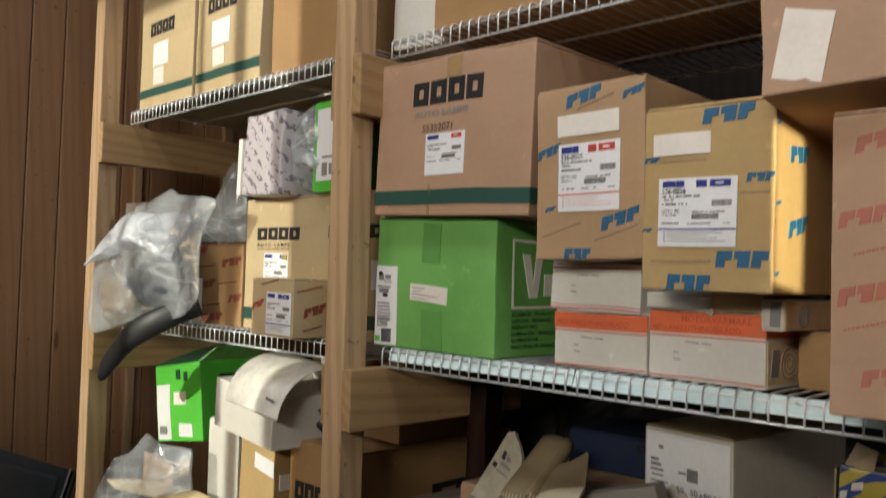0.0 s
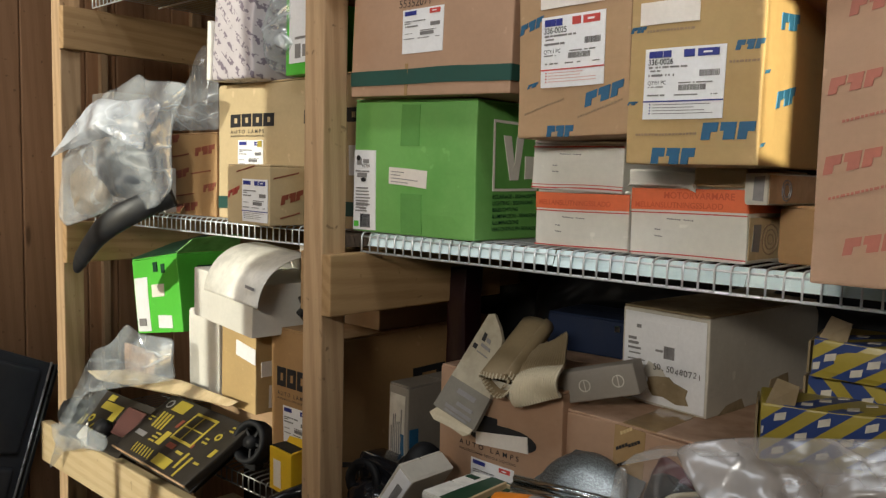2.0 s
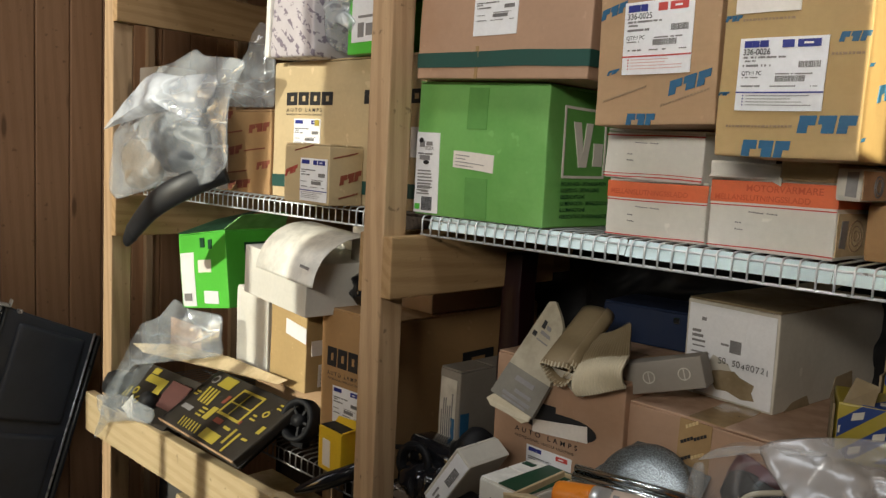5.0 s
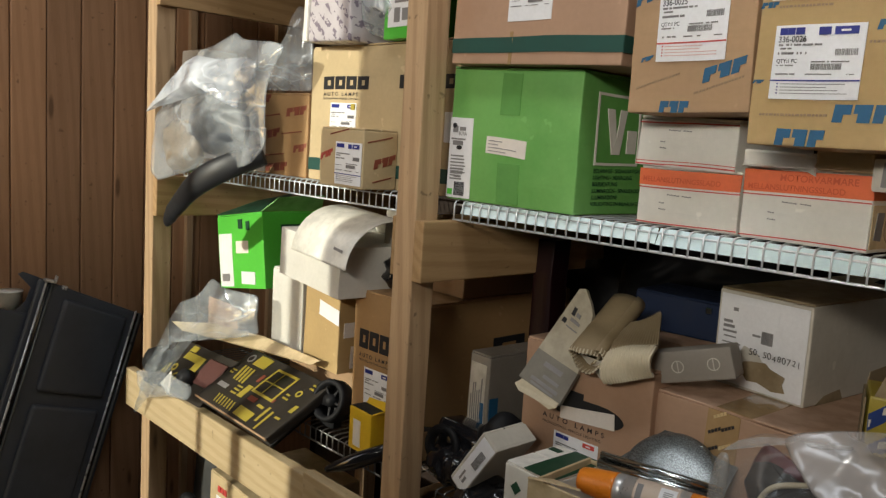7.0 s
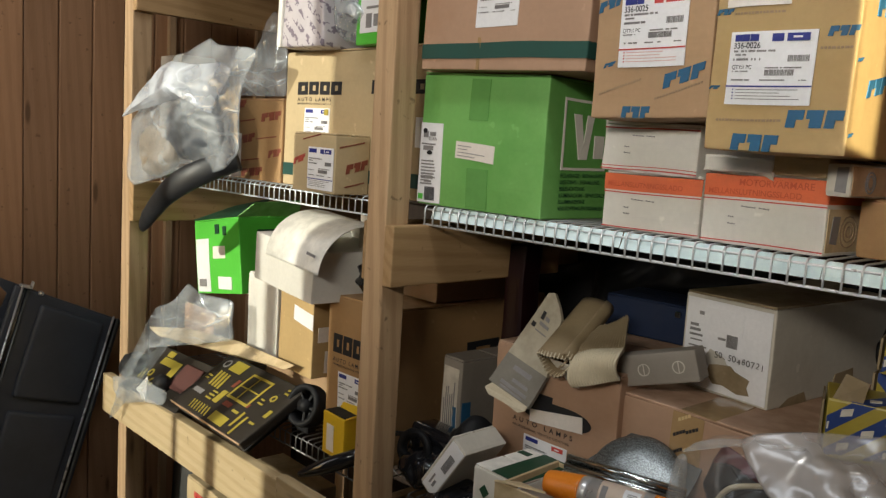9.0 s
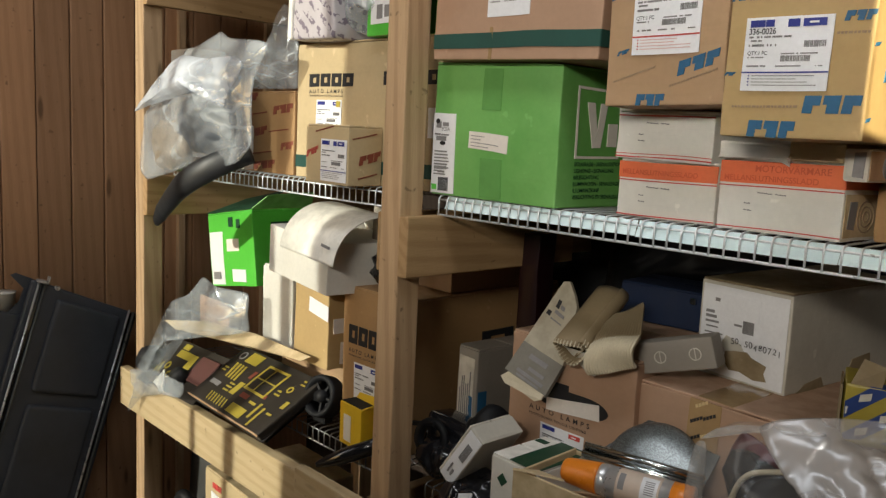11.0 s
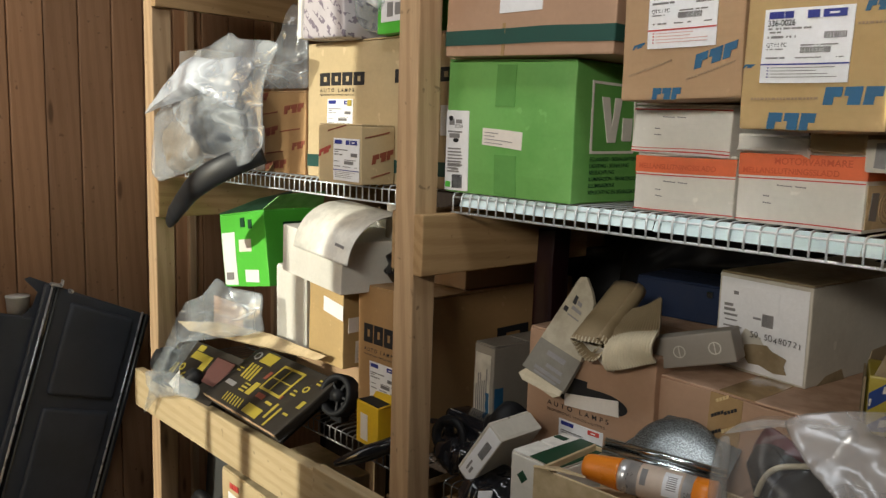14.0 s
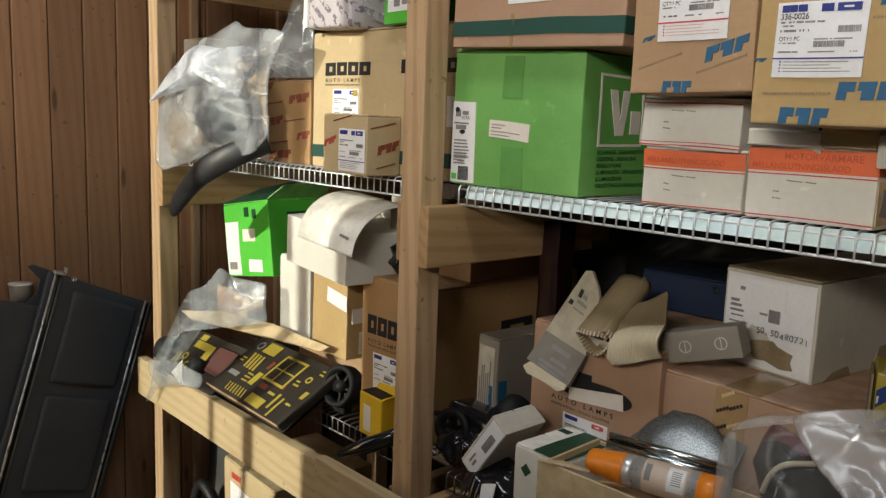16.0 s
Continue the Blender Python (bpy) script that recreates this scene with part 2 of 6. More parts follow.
M_RED_CLOTH = surface("dark_red_plastic", (0.075, 0.006, 0.011), 0.45, 0.15, 20, 200, 0.15)
M_WALL = surface("painted_board", (0.085, 0.075, 0.065), 0.8, 0.1, 3, 60, 0.2)
M_CONCRETE = surface("concrete", (0.09, 0.087, 0.082), 0.85, 0.15, 4, 90, 0.4)
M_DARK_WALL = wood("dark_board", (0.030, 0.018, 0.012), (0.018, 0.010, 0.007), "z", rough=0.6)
M_FILM = film("clear_polythene", (0.70, 0.75, 0.78), 0.13, (0.10, 0.40), 0.11, 0.20)
M_FILM_MILK = film("cloudy_polythene", (0.74, 0.79, 0.86), 0.17, (0.24, 0.78), 0.10, 0.20)
M_FILM_CLEAR = film("glassy_polythene", (0.54, 0.52, 0.50), 0.16, (0.02, 0.20), 0.045, 0.22)
M_FILM_EDGE = film("gathered_polythene", (0.66, 0.64, 0.61), 0.20, (0.14, 0.50), 0.06)
M_FILM_ROSE = film("milky_polythene", (0.50, 0.46, 0.43), 0.27, (0.24, 0.66), 0.065, 0.28)
M_GOLD_PRINT = surface("pale_gold_print", (0.62, 0.47, 0.24), 0.3, 0.1, 30, 200, 0.1)
M_DULL_BLACK = surface("dull_black_plastic", (0.007, 0.007, 0.008), 0.6, 0.25, 18, 220, 0.15)
for m in (M_DULL_BLACK, M_BLACK, M_DARK_CARD, M_INK, M_PLANK, M_DARK_WALL):
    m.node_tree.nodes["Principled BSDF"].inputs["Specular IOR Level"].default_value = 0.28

# ---- builders ----
def obj_from(name, bm, material, smooth=False):
    me = bpy.data.meshes.new(name)
    bmesh.ops.recalc_face_normals(bm, faces=bm.faces)
    bm.to_mesh(me)
    bm.free()
    me.materials.append(material)
    if smooth:
        for p in me.polygons:
            p.use_smooth = True
    return new(name, me)


def part(name, bm, material, parent, label="", smooth=False, at=None):
    """One mesh object under a thing or a part."""
    ob = obj_from(name, bm, material, smooth)
    ob.parent = parent
    if at is not None:
        ob.matrix_basis = at
    if label:
        ob["label"] = label
    return ob


def thing(name, m, label, category, group="", kind=""):
    ob = new(name)
    ob.empty_display_size = 0.05
    ob.matrix_world = m
    return tagged(ob, label, category, group, kind)


def bm_box(x0, y0, z0, x1, y1, z1, bevel=0.0, seg=1, bm=None):
    bm = bm or bmesh.new()
    r = bmesh.ops.create_cube(bm, size=1.0)
    vs = r["verts"]
    for v in vs:
        v.co = Vector((x0 + (v.co.x + 0.5) * (x1 - x0), y0 + (v.co.y + 0.5) * (y1 - y0), z0 + (v.co.z + 0.5) * (z1 - z0)))
    if bevel:
        es = list({e for v in vs for e in v.link_edges})
        bmesh.ops.bevel(bm, geom=es, offset=bevel, segments=seg, affect="EDGES", profile=0.6)
    return bm


def bm_soft_box(w, d, h, bevel=0.003, bulge=0.0, dent=0.0, seed=0, cuts=5):
    """A carton: softened edges, faces that bow a little, uneven corners."""
    bm = bm_box(0, 0, 0, w, d, h)
    bmesh.ops.subdivide_edges(bm, edges=bm.edges[:], cuts=cuts, use_grid_fill=True)
    rnd = random.Random(seed)
    off = Vector((rnd.uniform(-50, 50), rnd.uniform(-50, 50), rnd.uniform(-50, 50)))
    for v in bm.verts:
        p = Vector((v.co.x / w, v.co.y / d, v.co.z / h))
        n = Vector([-1 if c < 1e-4 else 1 if c > 1 - 1e-4 else 0 for c in p])
        inner = 1.0
        for c, k in zip(p, n):
            if k == 0:
                inner *= 4 * c * (1 - c)
        if sum(abs(k) for k in n) == 1:
            v.co += n * bulge * inner
        if v.co.z > 1e-4:
            v.co += noise.noise_vector(v.co * 9 + off) * dent
    sharp = [e for e in bm.edges if len(e.link_faces) == 2 and e.calc_face_angle(0) > 0.8]
    bmesh.ops.bevel(bm, geom=sharp, offset=bevel, segments=2, affect="EDGES", profile=0.6)
    return bm


def face_map(face, w, d, h, bulge, dent, seed, lift):
    """From u, v, n on a carton's face to its own coordinates, following its bowed and dented skin."""
    rnd_ = random.Random(seed)
    off = Vector((rnd_.uniform(-50, 50), rnd_.uniform(-50, 50), rnd_.uniform(-50, 50)))
    a, b = {"front": (w, h), "right": (d, h), "left": (d, h), "top": (w, d)}[face]

    def f(u, v, n=0.0):
        bow = bulge * max(0.0, 4 * (u / a) * (1 - u / a)) * max(0.0, 4 * (v / b) * (1 - v / b)) + lift + n
        flat, way = {"front": ((u, 0, v), (0, -1, 0)), "right": ((w, u, v), (1, 0, 0)), "left": ((0, d - u, v), (-1, 0, 0)), "top": ((u, v, h), (0, 0, 1))}[face]
        p = Vector(flat) + Vector(way) * (bow - lift - n)
        if p.z > 1e-4:
            p += noise.noise_vector(p * 9 + off) * dent
        return p + Vector(way) * (lift + n)

    return f


def face_shift(face, d):
    return {"front": (0, -d, 0), "right": (d, 0, 0), "left": (-d, 0, 0), "top": (0, 0, d)}[face]


class Carton:
    def __init__(self, name, label, m, size, material, bulge=0.0015, dent=0.0015, seed=0, category="carton", group="", flaps=True, flap_material=None):
        self.w, self.d, self.h = size
        self.ob = thing(name, m, label, category, group)
        self.lift, self.skin = 0.0005, (bulge, dent, seed)
        self.body = part("body", bm_soft_box(*size, bevel=0.0025, bulge=bulge, dent=dent, seed=seed), material, self.ob)
        if flaps:
            w, d, h = size
            for k, y0, y1 in ((0, 0.001, d / 2 - 0.0015), (1, d / 2 + 0.0015, d - 0.001)):
                part("flap", bm_box(0.001, y0, h, w - 0.001, y1, h + 0.0035, 0.001), flap_material or material, self.ob)

    def slab(self, name, material, face, rects, label="", lift=0.0, thick=0.0004, parent=None):
        """Flat pieces on a face: rects of (u, v, width, height) or lists of corners."""
        f = face_map(face, self.w, self.d, self.h, *self.skin, self.lift + lift)
        bm = bmesh.new()
        for r in rects:
            if len(r) == 4 and not isinstance(r[0], (tuple, list)):
                u, v, a, b = r
                r = [(u, v), (u + a, v), (u + a, v + b), (u, v + b)]
            if len(r) != 4:
                lo, hi = [bm.verts.new(f(u, v, -0.0006)) for u, v in r], [bm.verts.new(f(u, v, thick)) for u, v in r]
                bm.faces.new(hi)
                for i in range(len(r)):
                    j = (i + 1) % len(r)
                    bm.faces.new((lo[i], lo[j], hi[j], hi[i]))
                continue
            p, q, s, t = [Vector(c) for c in r]
            nu = max(1, math.ceil(max((q - p).length, (s - t).length) / 0.035))
            nv = max(1, math.ceil(max((t - p).length, (s - q).length) / 0.035))
            grid = [[p.lerp(q, i / nu).lerp(t.lerp(s, i / nu), j / nv) for i in range(nu + 1)] for j in range(nv + 1)]
            hi = [[bm.verts.new(f(c.x, c.y, thick)) for c in row] for row in grid]
            for r0, r1 in zip(hi, hi[1:]):
                for i in range(nu):
                    bm.faces.new((r0[i], r0[i + 1], r1[i + 1], r1[i]))
            rim = hi[0][:-1] + [row[-1] for row in hi[:-1]] + hi[-1][:0:-1] + [row[0] for row in hi[:0:-1]]
            pos = grid[0][:-1] + [row[-1] for row in grid[:-1]] + grid[-1][:0:-1] + [row[0] for row in grid[:0:-1]]
            low = [bm.verts.new(f(c.x, c.y, -0.0006)) for c in pos]
            for i in range(len(rim)):
                j = (i + 1) % len(rim)
                bm.faces.new((low[i], low[j], rim[j], rim[i]))
        ob = part(name, bm, material, parent or self.ob, label)
        if len(rects) > 2 and name in ("small_print", "barcode"):
            ob["kind"] = "stuff"
        return ob

    def text(self, words, material, face, u, v, size, lift=0.0, stretch=1.0, parent=None, spin=0.0, spacing=1.0, weight=0.012):
        f = face_map(face, self.w, self.d, self.h, *self.skin, self.lift + lift + 0.0006)
        cu = bpy.data.curves.new("lettering", "FONT")
        cu.body, cu.size, cu.space_character, cu.offset = words, size, spacing, size * weight
        tmp = new("lettering", cu)
        me = bpy.data.meshes.new_from_object(tmp.evaluated_get(bpy.context.evaluated_depsgraph_get()))
        bpy.data.objects.remove(tmp)
        c, s = math.cos(spin), math.sin(spin)
        for p in me.vertices:
            x, y = p.co.x * stretch, p.co.y
            p.co = f(u + c * x - s * y, v + s * x + c * y)
        me.materials.append(material)
        ob = new("lettering", me)
        ob.parent = parent or self.ob
        return ob

    def address_label(self, face, u, v, w, h, accent, rnd, footer=None, boxes=2, number=None, stripe=True, tint=None):
        """A printed parts label: plain shape for the maker's mark, bars for the small print, barcodes."""
        lab = self.slab("label", M_LABEL, face, [(u, v, w, h)], "white printed parts label")
        L = 0.0008

        def put(name, material, rects):
            return self.slab(name, material, face, [(u + w * a, v + h * b, w * c, h * d) for a, b, c, d in rects], lift=L, parent=lab)

        for a, c in ((0.055, 0.09), (0.150, 0.08), (0.240, 0.10)):
            put("brand_mark", accent, [(a, 0.865, c, 0.095)])
        tint = tint or (footer if footer is M_RED else accent)
        for k in range(boxes):
            put("print_block", tint, [(0.94 - 0.27 * (k + 1) + (0.10 if k else 0.0), 0.855, 0.25 if k == 0 else 0.13, 0.105)])
        if boxes:
            put("arrow", M_LABEL, [(0.74, 0.895, 0.10, 0.025)]).location = face_shift(face, 0.0006)
        chars = []
        for yy, hh, x0, x1 in ((0.715, 0.026, 0.055, 0.56), (0.668, 0.022, 0.055, 0.20), (0.600, 0.030, 0.055, 0.38), (0.445, 0.016, 0.055, 0.24), (0.325, 0.022, 0.055, 0.28), (0.325, 0.018, 0.40, 0.68), (0.325, 0.014, 0.83, 0.92), (0.490, 0.018, 0.45, 0.86)):
            x = x0
            while x < x1:
                ln = rnd.choice((0.009, 0.013, 0.016))
                if rnd.random() > 0.14:
                    chars.append((x, yy, ln, hh))
                x += ln + 0.006
        put("small_print", M_INK_GREY, chars)
        code = []
        for cx, cy, cw, ch in ((0.70, 0.58, 0.23, 0.085), (0.45, 0.395, 0.33, 0.078)):
            x = 0.0
            while x < cw:
                t = rnd.choice((0.006, 0.010, 0.014))
                code.append((cx + x, cy, t, ch))
                x += t + rnd.choice((0.006, 0.009))
        put("barcode", M_INK_GREY, code)
        if number:
            self.text(number, M_INK, face, u + w * 0.045, v + h * 0.765, h * 0.115, L, 0.90, lab)
            self.text("QTY:1 PC", M_INK, face, u + w * 0.05, v + h * 0.485, h * 0.075, L, 0.92, lab)
        if footer and stripe:
            put("stripe", footer, [(0.0, 0.240, 1.0, 0.020)])
            put("small_print", M_PALE_RED if footer is M_RED else M_INK_GREY, [(0.13, 0.200 - 0.042 * k, rnd.uniform(0.5, 0.8), 0.009) for k in range(4)])
            put("bullets", footer, [(0.085, 0.197 - 0.042 * k, 0.014, 0.018) for k in range(4)])
        return lab

    def brand_pattern(self, material, faint, face, spots, lines=()):
        """A maker's marks as plain slanting blocks at (u, v, width, tilt), and thin lines of small print at (u, v, length, tilt)."""
        for u, v, w, t in spots:
            a, h = w / 3.3, min(0.017, w * 0.34)
            for i in range(3):
                x, y = u + i * a * 1.1, v + i * a * 1.1 * t
                shape = [(0, 0), (0.55, 0), (0.55, 0.45), (0.95, 0.45), (0.95, 1), (0, 1)] if i != 1 else [(0.25, 0), (0.95, 0), (0.95, 1), (0, 1), (0, 0.5), (0.25, 0.5)]
                self.slab("brand_mark", material, face, [[(x + a * p + 0.0022 * q, y + a * p * t + h * q) for p, q in shape]])
        if lines:
            bits = []
            for u, v, w, t in lines:
                x = 0.0
                while x < w:
                    d = 0.0022 + 0.0016 * ((int(x * 1000) * 7) % 3)
                    bits.append([(u + x, v + x * t), (u + x + d, v + (x + d) * t), (u + x + d, v + (x + d) * t + 0.0024), (u + x, v + x * t + 0.0024)])
                    x += d + 0.0012
            ob = self.slab("small_print", faint, face, bits)
            ob["kind"] = "stuff"


def tube_mesh(points, radius, sides=10, bm=None, taper=None, flat=1.0):
    """A round bar along a line of points."""
    bm = bm or bmesh.new()
    pts = [Vector(p) for p in points]
    rings = []
    for i, p in enumerate(pts):
        t = (pts[min(i + 1, len(pts) - 1)] - pts[max(i - 1, 0)]).normalized()
        a = t.orthogonal().normalized() if abs(t.z) > 0.95 else t.cross(Vector((0, 0, 1))).normalized()
        b = t.cross(a)
        r = radius * (taper[i] if taper else 1)
        rings.append([bm.verts.new(p + a * r * math.cos(k * math.tau / sides) * flat + b * r * math.sin(k * math.tau / sides)) for k in range(sides)])
    for r0, r1 in zip(rings, rings[1:]):
        for k in range(sides):
            bm.faces.new((r0[k], r0[(k + 1) % sides], r1[(k + 1) % sides], r1[k]))
    bm.faces.new(rings[0][::-1])
    bm.faces.new(rings[-1])
    return bm


def lathe(profile, sides=32, bm=None, caps=True):
    """A turned shape round z from (radius, height) pairs."""
    bm = bm or bmesh.new()
    rings = [[bm.verts.new((r * math.cos(k * math.tau / sides), r * math.sin(k * math.tau / sides), z)) for k in range(sides)] for r, z in profile]
    for r0, r1 in zip(rings, rings[1:]):
        for k in range(sides):
            bm.faces.new((r0[k], r0[(k + 1) % sides], r1[(k + 1) % sides], r1[k]))
    if caps:
        bm.faces.new(rings[0][::-1])
        bm.faces.new(rings[-1])
    return bm


def board(name, x0, y0, z0, x1, y1, z1, material, label, group="rack timber"):
    ob = obj_from(name, bm_box(x0, y0, z0, x1, y1, z1, 0.002, 2), material)
    return tagged(ob, label, "timber", group, "structure")

# ---- the room ----
def plain(name, x0, y0, z0, x1, y1, z1, material, label, category="wall"):
    return tagged(obj_from(name, bm_box(x0, y0, z0, x1, y1, z1), material), label, category, kind="structure")


WALL_X, BACK_Y, FRONT_Y, RIGHT_X, TOP_Z = -1.36, 0.78, -2.3, 2.9, 3.0
plain("floor", WALL_X - 0.12, FRONT_Y - 0.12, -0.1, RIGHT_X + 0.12, BACK_Y + 0.12, 0.0, M_CONCRETE, "grey concrete workshop floor", "floor")
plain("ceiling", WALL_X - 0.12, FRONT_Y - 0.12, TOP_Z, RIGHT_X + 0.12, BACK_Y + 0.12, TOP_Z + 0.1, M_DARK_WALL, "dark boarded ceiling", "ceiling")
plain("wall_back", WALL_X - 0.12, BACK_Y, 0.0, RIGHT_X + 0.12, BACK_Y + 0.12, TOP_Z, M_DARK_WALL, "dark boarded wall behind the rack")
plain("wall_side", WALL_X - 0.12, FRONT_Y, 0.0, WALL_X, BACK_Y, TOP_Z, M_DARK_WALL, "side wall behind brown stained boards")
# unseen wall behind the camera; tall doorway, gap and narrow slot shape the light
DOOR_X0, DOOR_X1, DOOR_TOP = -1.32, -0.555, 2.94
SLOT_X0, SLOT_X1 = 1.860, 1.901
front = thing("wall_front", pose(0, 0, 0), "unseen board wall whose openings shape the light", "wall", kind="structure")
for x0, x1, z0, z1 in ((WALL_X - 0.12, DOOR_X0, 0, TOP_Z), (DOOR_X1, 0.77, 0, TOP_Z), (1.47, SLOT_X0, 0, TOP_Z), (0.77, 1.47, 0, 2.04), (0.77, 1.47, 2.32, TOP_Z), (SLOT_X1, RIGHT_X + 0.12, 0, TOP_Z),
                       (DOOR_X0, DOOR_X1, DOOR_TOP, TOP_Z), (SLOT_X0, SLOT_X1, 0, 1.815), (SLOT_X0, SLOT_X1, 1.928, TOP_Z)):
    part("wall_panel", bm_box(x0, FRONT_Y - 0.03, z0, x1, FRONT_Y, z1), M_WALL, front)
for x, w in ((-0.762, 0.020), (-0.925, 0.010)):
    part("door_mullion", bm_box(x - w, FRONT_Y - 0.06, 0, x + w, FRONT_Y - 0.02, DOOR_TOP), M_PINE, front)
plain("wall_right", RIGHT_X, FRONT_Y, 0, RIGHT_X + 0.1, BACK_Y, TOP_Z, M_WALL, "plain painted board wall")
# added outside the wall's gap so direct sun stays off the shelf
plain("wall_outside", 0.95, -3.06, 0.0, 2.185, -3.0, 3.2, M_WALL, "unseen board added outside to stop sun at the gap")

# added behind the camera to hold the front lamp off the lower shelf
plain("wall_low", -0.35, -1.53, 0.0, 1.4, -1.5, 1.84, M_WALL, "unseen board added to shade the lower shelf")


# boards of the side wall, tongued, each with its own edges
cladding = thing("plank_cladding", pose(WALL_X, 0, 0), "brown stained vertical tongue and groove boards", "cladding", kind="structure")
bm = bm_box(0, 0, 0, 0.016, 0.0855, TOP_Z - 0.01, 0.0035, 2)
plank_mesh = bpy.data.meshes.new("plank")
bm.to_mesh(plank_mesh)
bm.free()
plank_mesh.materials.append(M_PLANK)
y, k = -0.922, 0
while y < BACK_Y - 0.088:
    p = new("plank", plank_mesh)
    p.parent = cladding
    p.location = (0.001 + 0.0015 * ((k * 7) % 3), y, 0.005)
    y += 0.088
    k += 1
tagged(obj_from("wall_bracket", bm_box(-1.342, 0.19, 1.42, -1.12, 0.36, 1.438, 0.002), M_PINE_Y), "small pine shelf on the side wall", "timber", kind="structure")
for y0, y1 in ((0.256, 0.277), (0.543, 0.578)):
    tagged(obj_from("wall_stud", bm_box(-1.3425, y0, 0.0, -1.322, y1, TOP_Z - 0.02, 0.002, 2), M_PINE), "pale sawn timber batten on the side wall", "timber", kind="structure")

# ---- the rack ----
BAY = 0.972
rack = thing("shelving_rack", pose(0, 0, 0), "home-made shelving rack of sawn pine posts and boards", "shelving rack")
for i in (-1, 0, 1):
    x1 = i * BAY
    for y0 in (0.0, 0.70):
        part("post", bm_box(x1 - 0.048, y0, 0.0, x1, y0 + 0.048, 2.55, 0.003, 2), M_PINE, rack)
    for ztop in (1.40, 1.90, 0.905):
        if i < 1:
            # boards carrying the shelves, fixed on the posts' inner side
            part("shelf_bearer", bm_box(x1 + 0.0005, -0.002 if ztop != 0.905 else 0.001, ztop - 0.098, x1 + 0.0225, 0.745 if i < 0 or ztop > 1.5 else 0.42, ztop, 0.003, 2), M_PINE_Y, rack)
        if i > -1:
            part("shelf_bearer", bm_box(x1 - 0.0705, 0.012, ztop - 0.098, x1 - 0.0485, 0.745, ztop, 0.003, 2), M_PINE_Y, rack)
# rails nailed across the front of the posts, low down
part("front_rail", bm_box(-1.065, -0.024, 0.802, 0.20, -0.0005, 0.900, 0.003, 2), M_PINE_X, rack, "pine rail, paled to carry some of its sunlight")
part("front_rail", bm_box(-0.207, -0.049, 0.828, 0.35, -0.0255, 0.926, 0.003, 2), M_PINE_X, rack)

# wire shelves
LIP_Y, STEP, WR = 0.069, 0.0191, 0.0014


def wire_shelf(x0, x1, ztop, drop=0.032, depth=0.5, metal=M_ZINC, label="galvanised wire shelf with a turned-down front lip"):
    sh = thing("wire_shelf", pose(x0, LIP_Y, ztop), label, "wire shelf", "wire shelves")
    bm = tube_mesh([(0, depth, -WR), (0, 0.012, -WR), (0, 0.004, -WR - 0.001), (0, 0.0, -WR - 0.006), (0, 0.0, -drop)], WR, 6)
    me = bpy.data.meshes.new("wire")
    bm.to_mesh(me)
    bm.free()
    me.materials.append(metal)
    for p in me.polygons:
        p.use_smooth = True
    n = int((x1 - x0) / STEP)
    for k in range(n + 1):
        w = new("wire", me)
        w.parent, w.location = sh, (0.003 + k * STEP, 0, 0)
    for y, z, r in ((0.003, -drop - 0.001, 0.0019), (0.006, -0.0085, 0.0015), (0.17, -0.0062, 0.0026), (0.33, -0.0062, 0.0026), (depth - 0.01, -0.0062, 0.0026)):
        part("rod", tube_mesh([(-0.002, y, z), (x1 - x0 + 0.002, y, z)], r, 8), metal, sh, smooth=True)
    return sh


MID, TOPS, LOW = 1.434, 1.938, 0.945
for ztop in (MID, TOPS, LOW):
    # the low shelves get a darker wire than the others
    look_of = (M_STEEL_WIRE, "darker wire shelf with a turned-down front lip") if ztop == LOW else (M_ZINC, "galvanised wire shelf with a turned-down front lip")
    wire_shelf(0.012, 0.915, ztop, metal=look_of[0], label=look_of[1])
    wire_shelf(-0.955, -0.055, ztop, metal=look_of[0], label=look_of[1])
# folded sheet laid under the wires of the middle shelf
liner = thing("shelf_liner", pose(0, 0, MID), "white plastic strips behind the shelf lip, cool light in their tint", "shelf strip")
for x0, x1, tilt, low in ((0.026, 0.385, 0.006, 0.0225), (0.386, 0.640, 0.008, 0.0235), (0.641, 0.900, 0.006, 0.0230)):
    bm = bm_box(x0, LIP_Y + 0.0032, -low, x1, LIP_Y + 0.0040, -0.0025)
    for v in bm.verts:
        v.co.y += tilt * (v.co.z + low) / 0.018
    part("strip", bm, M_LINER, liner)

# ---- cartons of the right-hand bay, middle shelf ----
rnd = random.Random(5)


def at(x, y, z, turn=0.0, rx=0.0, ry=0.0):
    return pose(x, y, z, rx, ry, turn)


def blocks(c, face, u, v, w, h, material, n=4, gap=0.14):
    """A maker's name as plain pierced blocks."""
    a = w / (n + (n - 1) * gap)
    for i in range(n):
        x = u + i * a * (1 + gap)
        b, e = a * 0.36, h * 0.30
        outer = [(x, v), (x + a, v), (x + a, v + h), (x, v + h)]
        inner = [(x + b, v + e), (x + a - b * 0.9, v + e), (x + a - b * 0.9, v + h - e), (x + b, v + h - e)]
        c.slab("brand_mark", material, face, [[outer[k], outer[(k + 1) % 4], inner[(k + 1) % 4], inner[k]] for k in range(4)])


# big green carton
c = Carton("green_carton", "big bright green parts carton with paper labels on the wire shelf", at(-0.008, 0.072, MID, -1), (0.262, 0.36, 0.207), M_GREEN_CARD, 0.003, 0.002, 1)
c.slab("label", M_LABEL, "front", [(0.0, 0.004, 0.054, 0.127)], "tall white printed label")
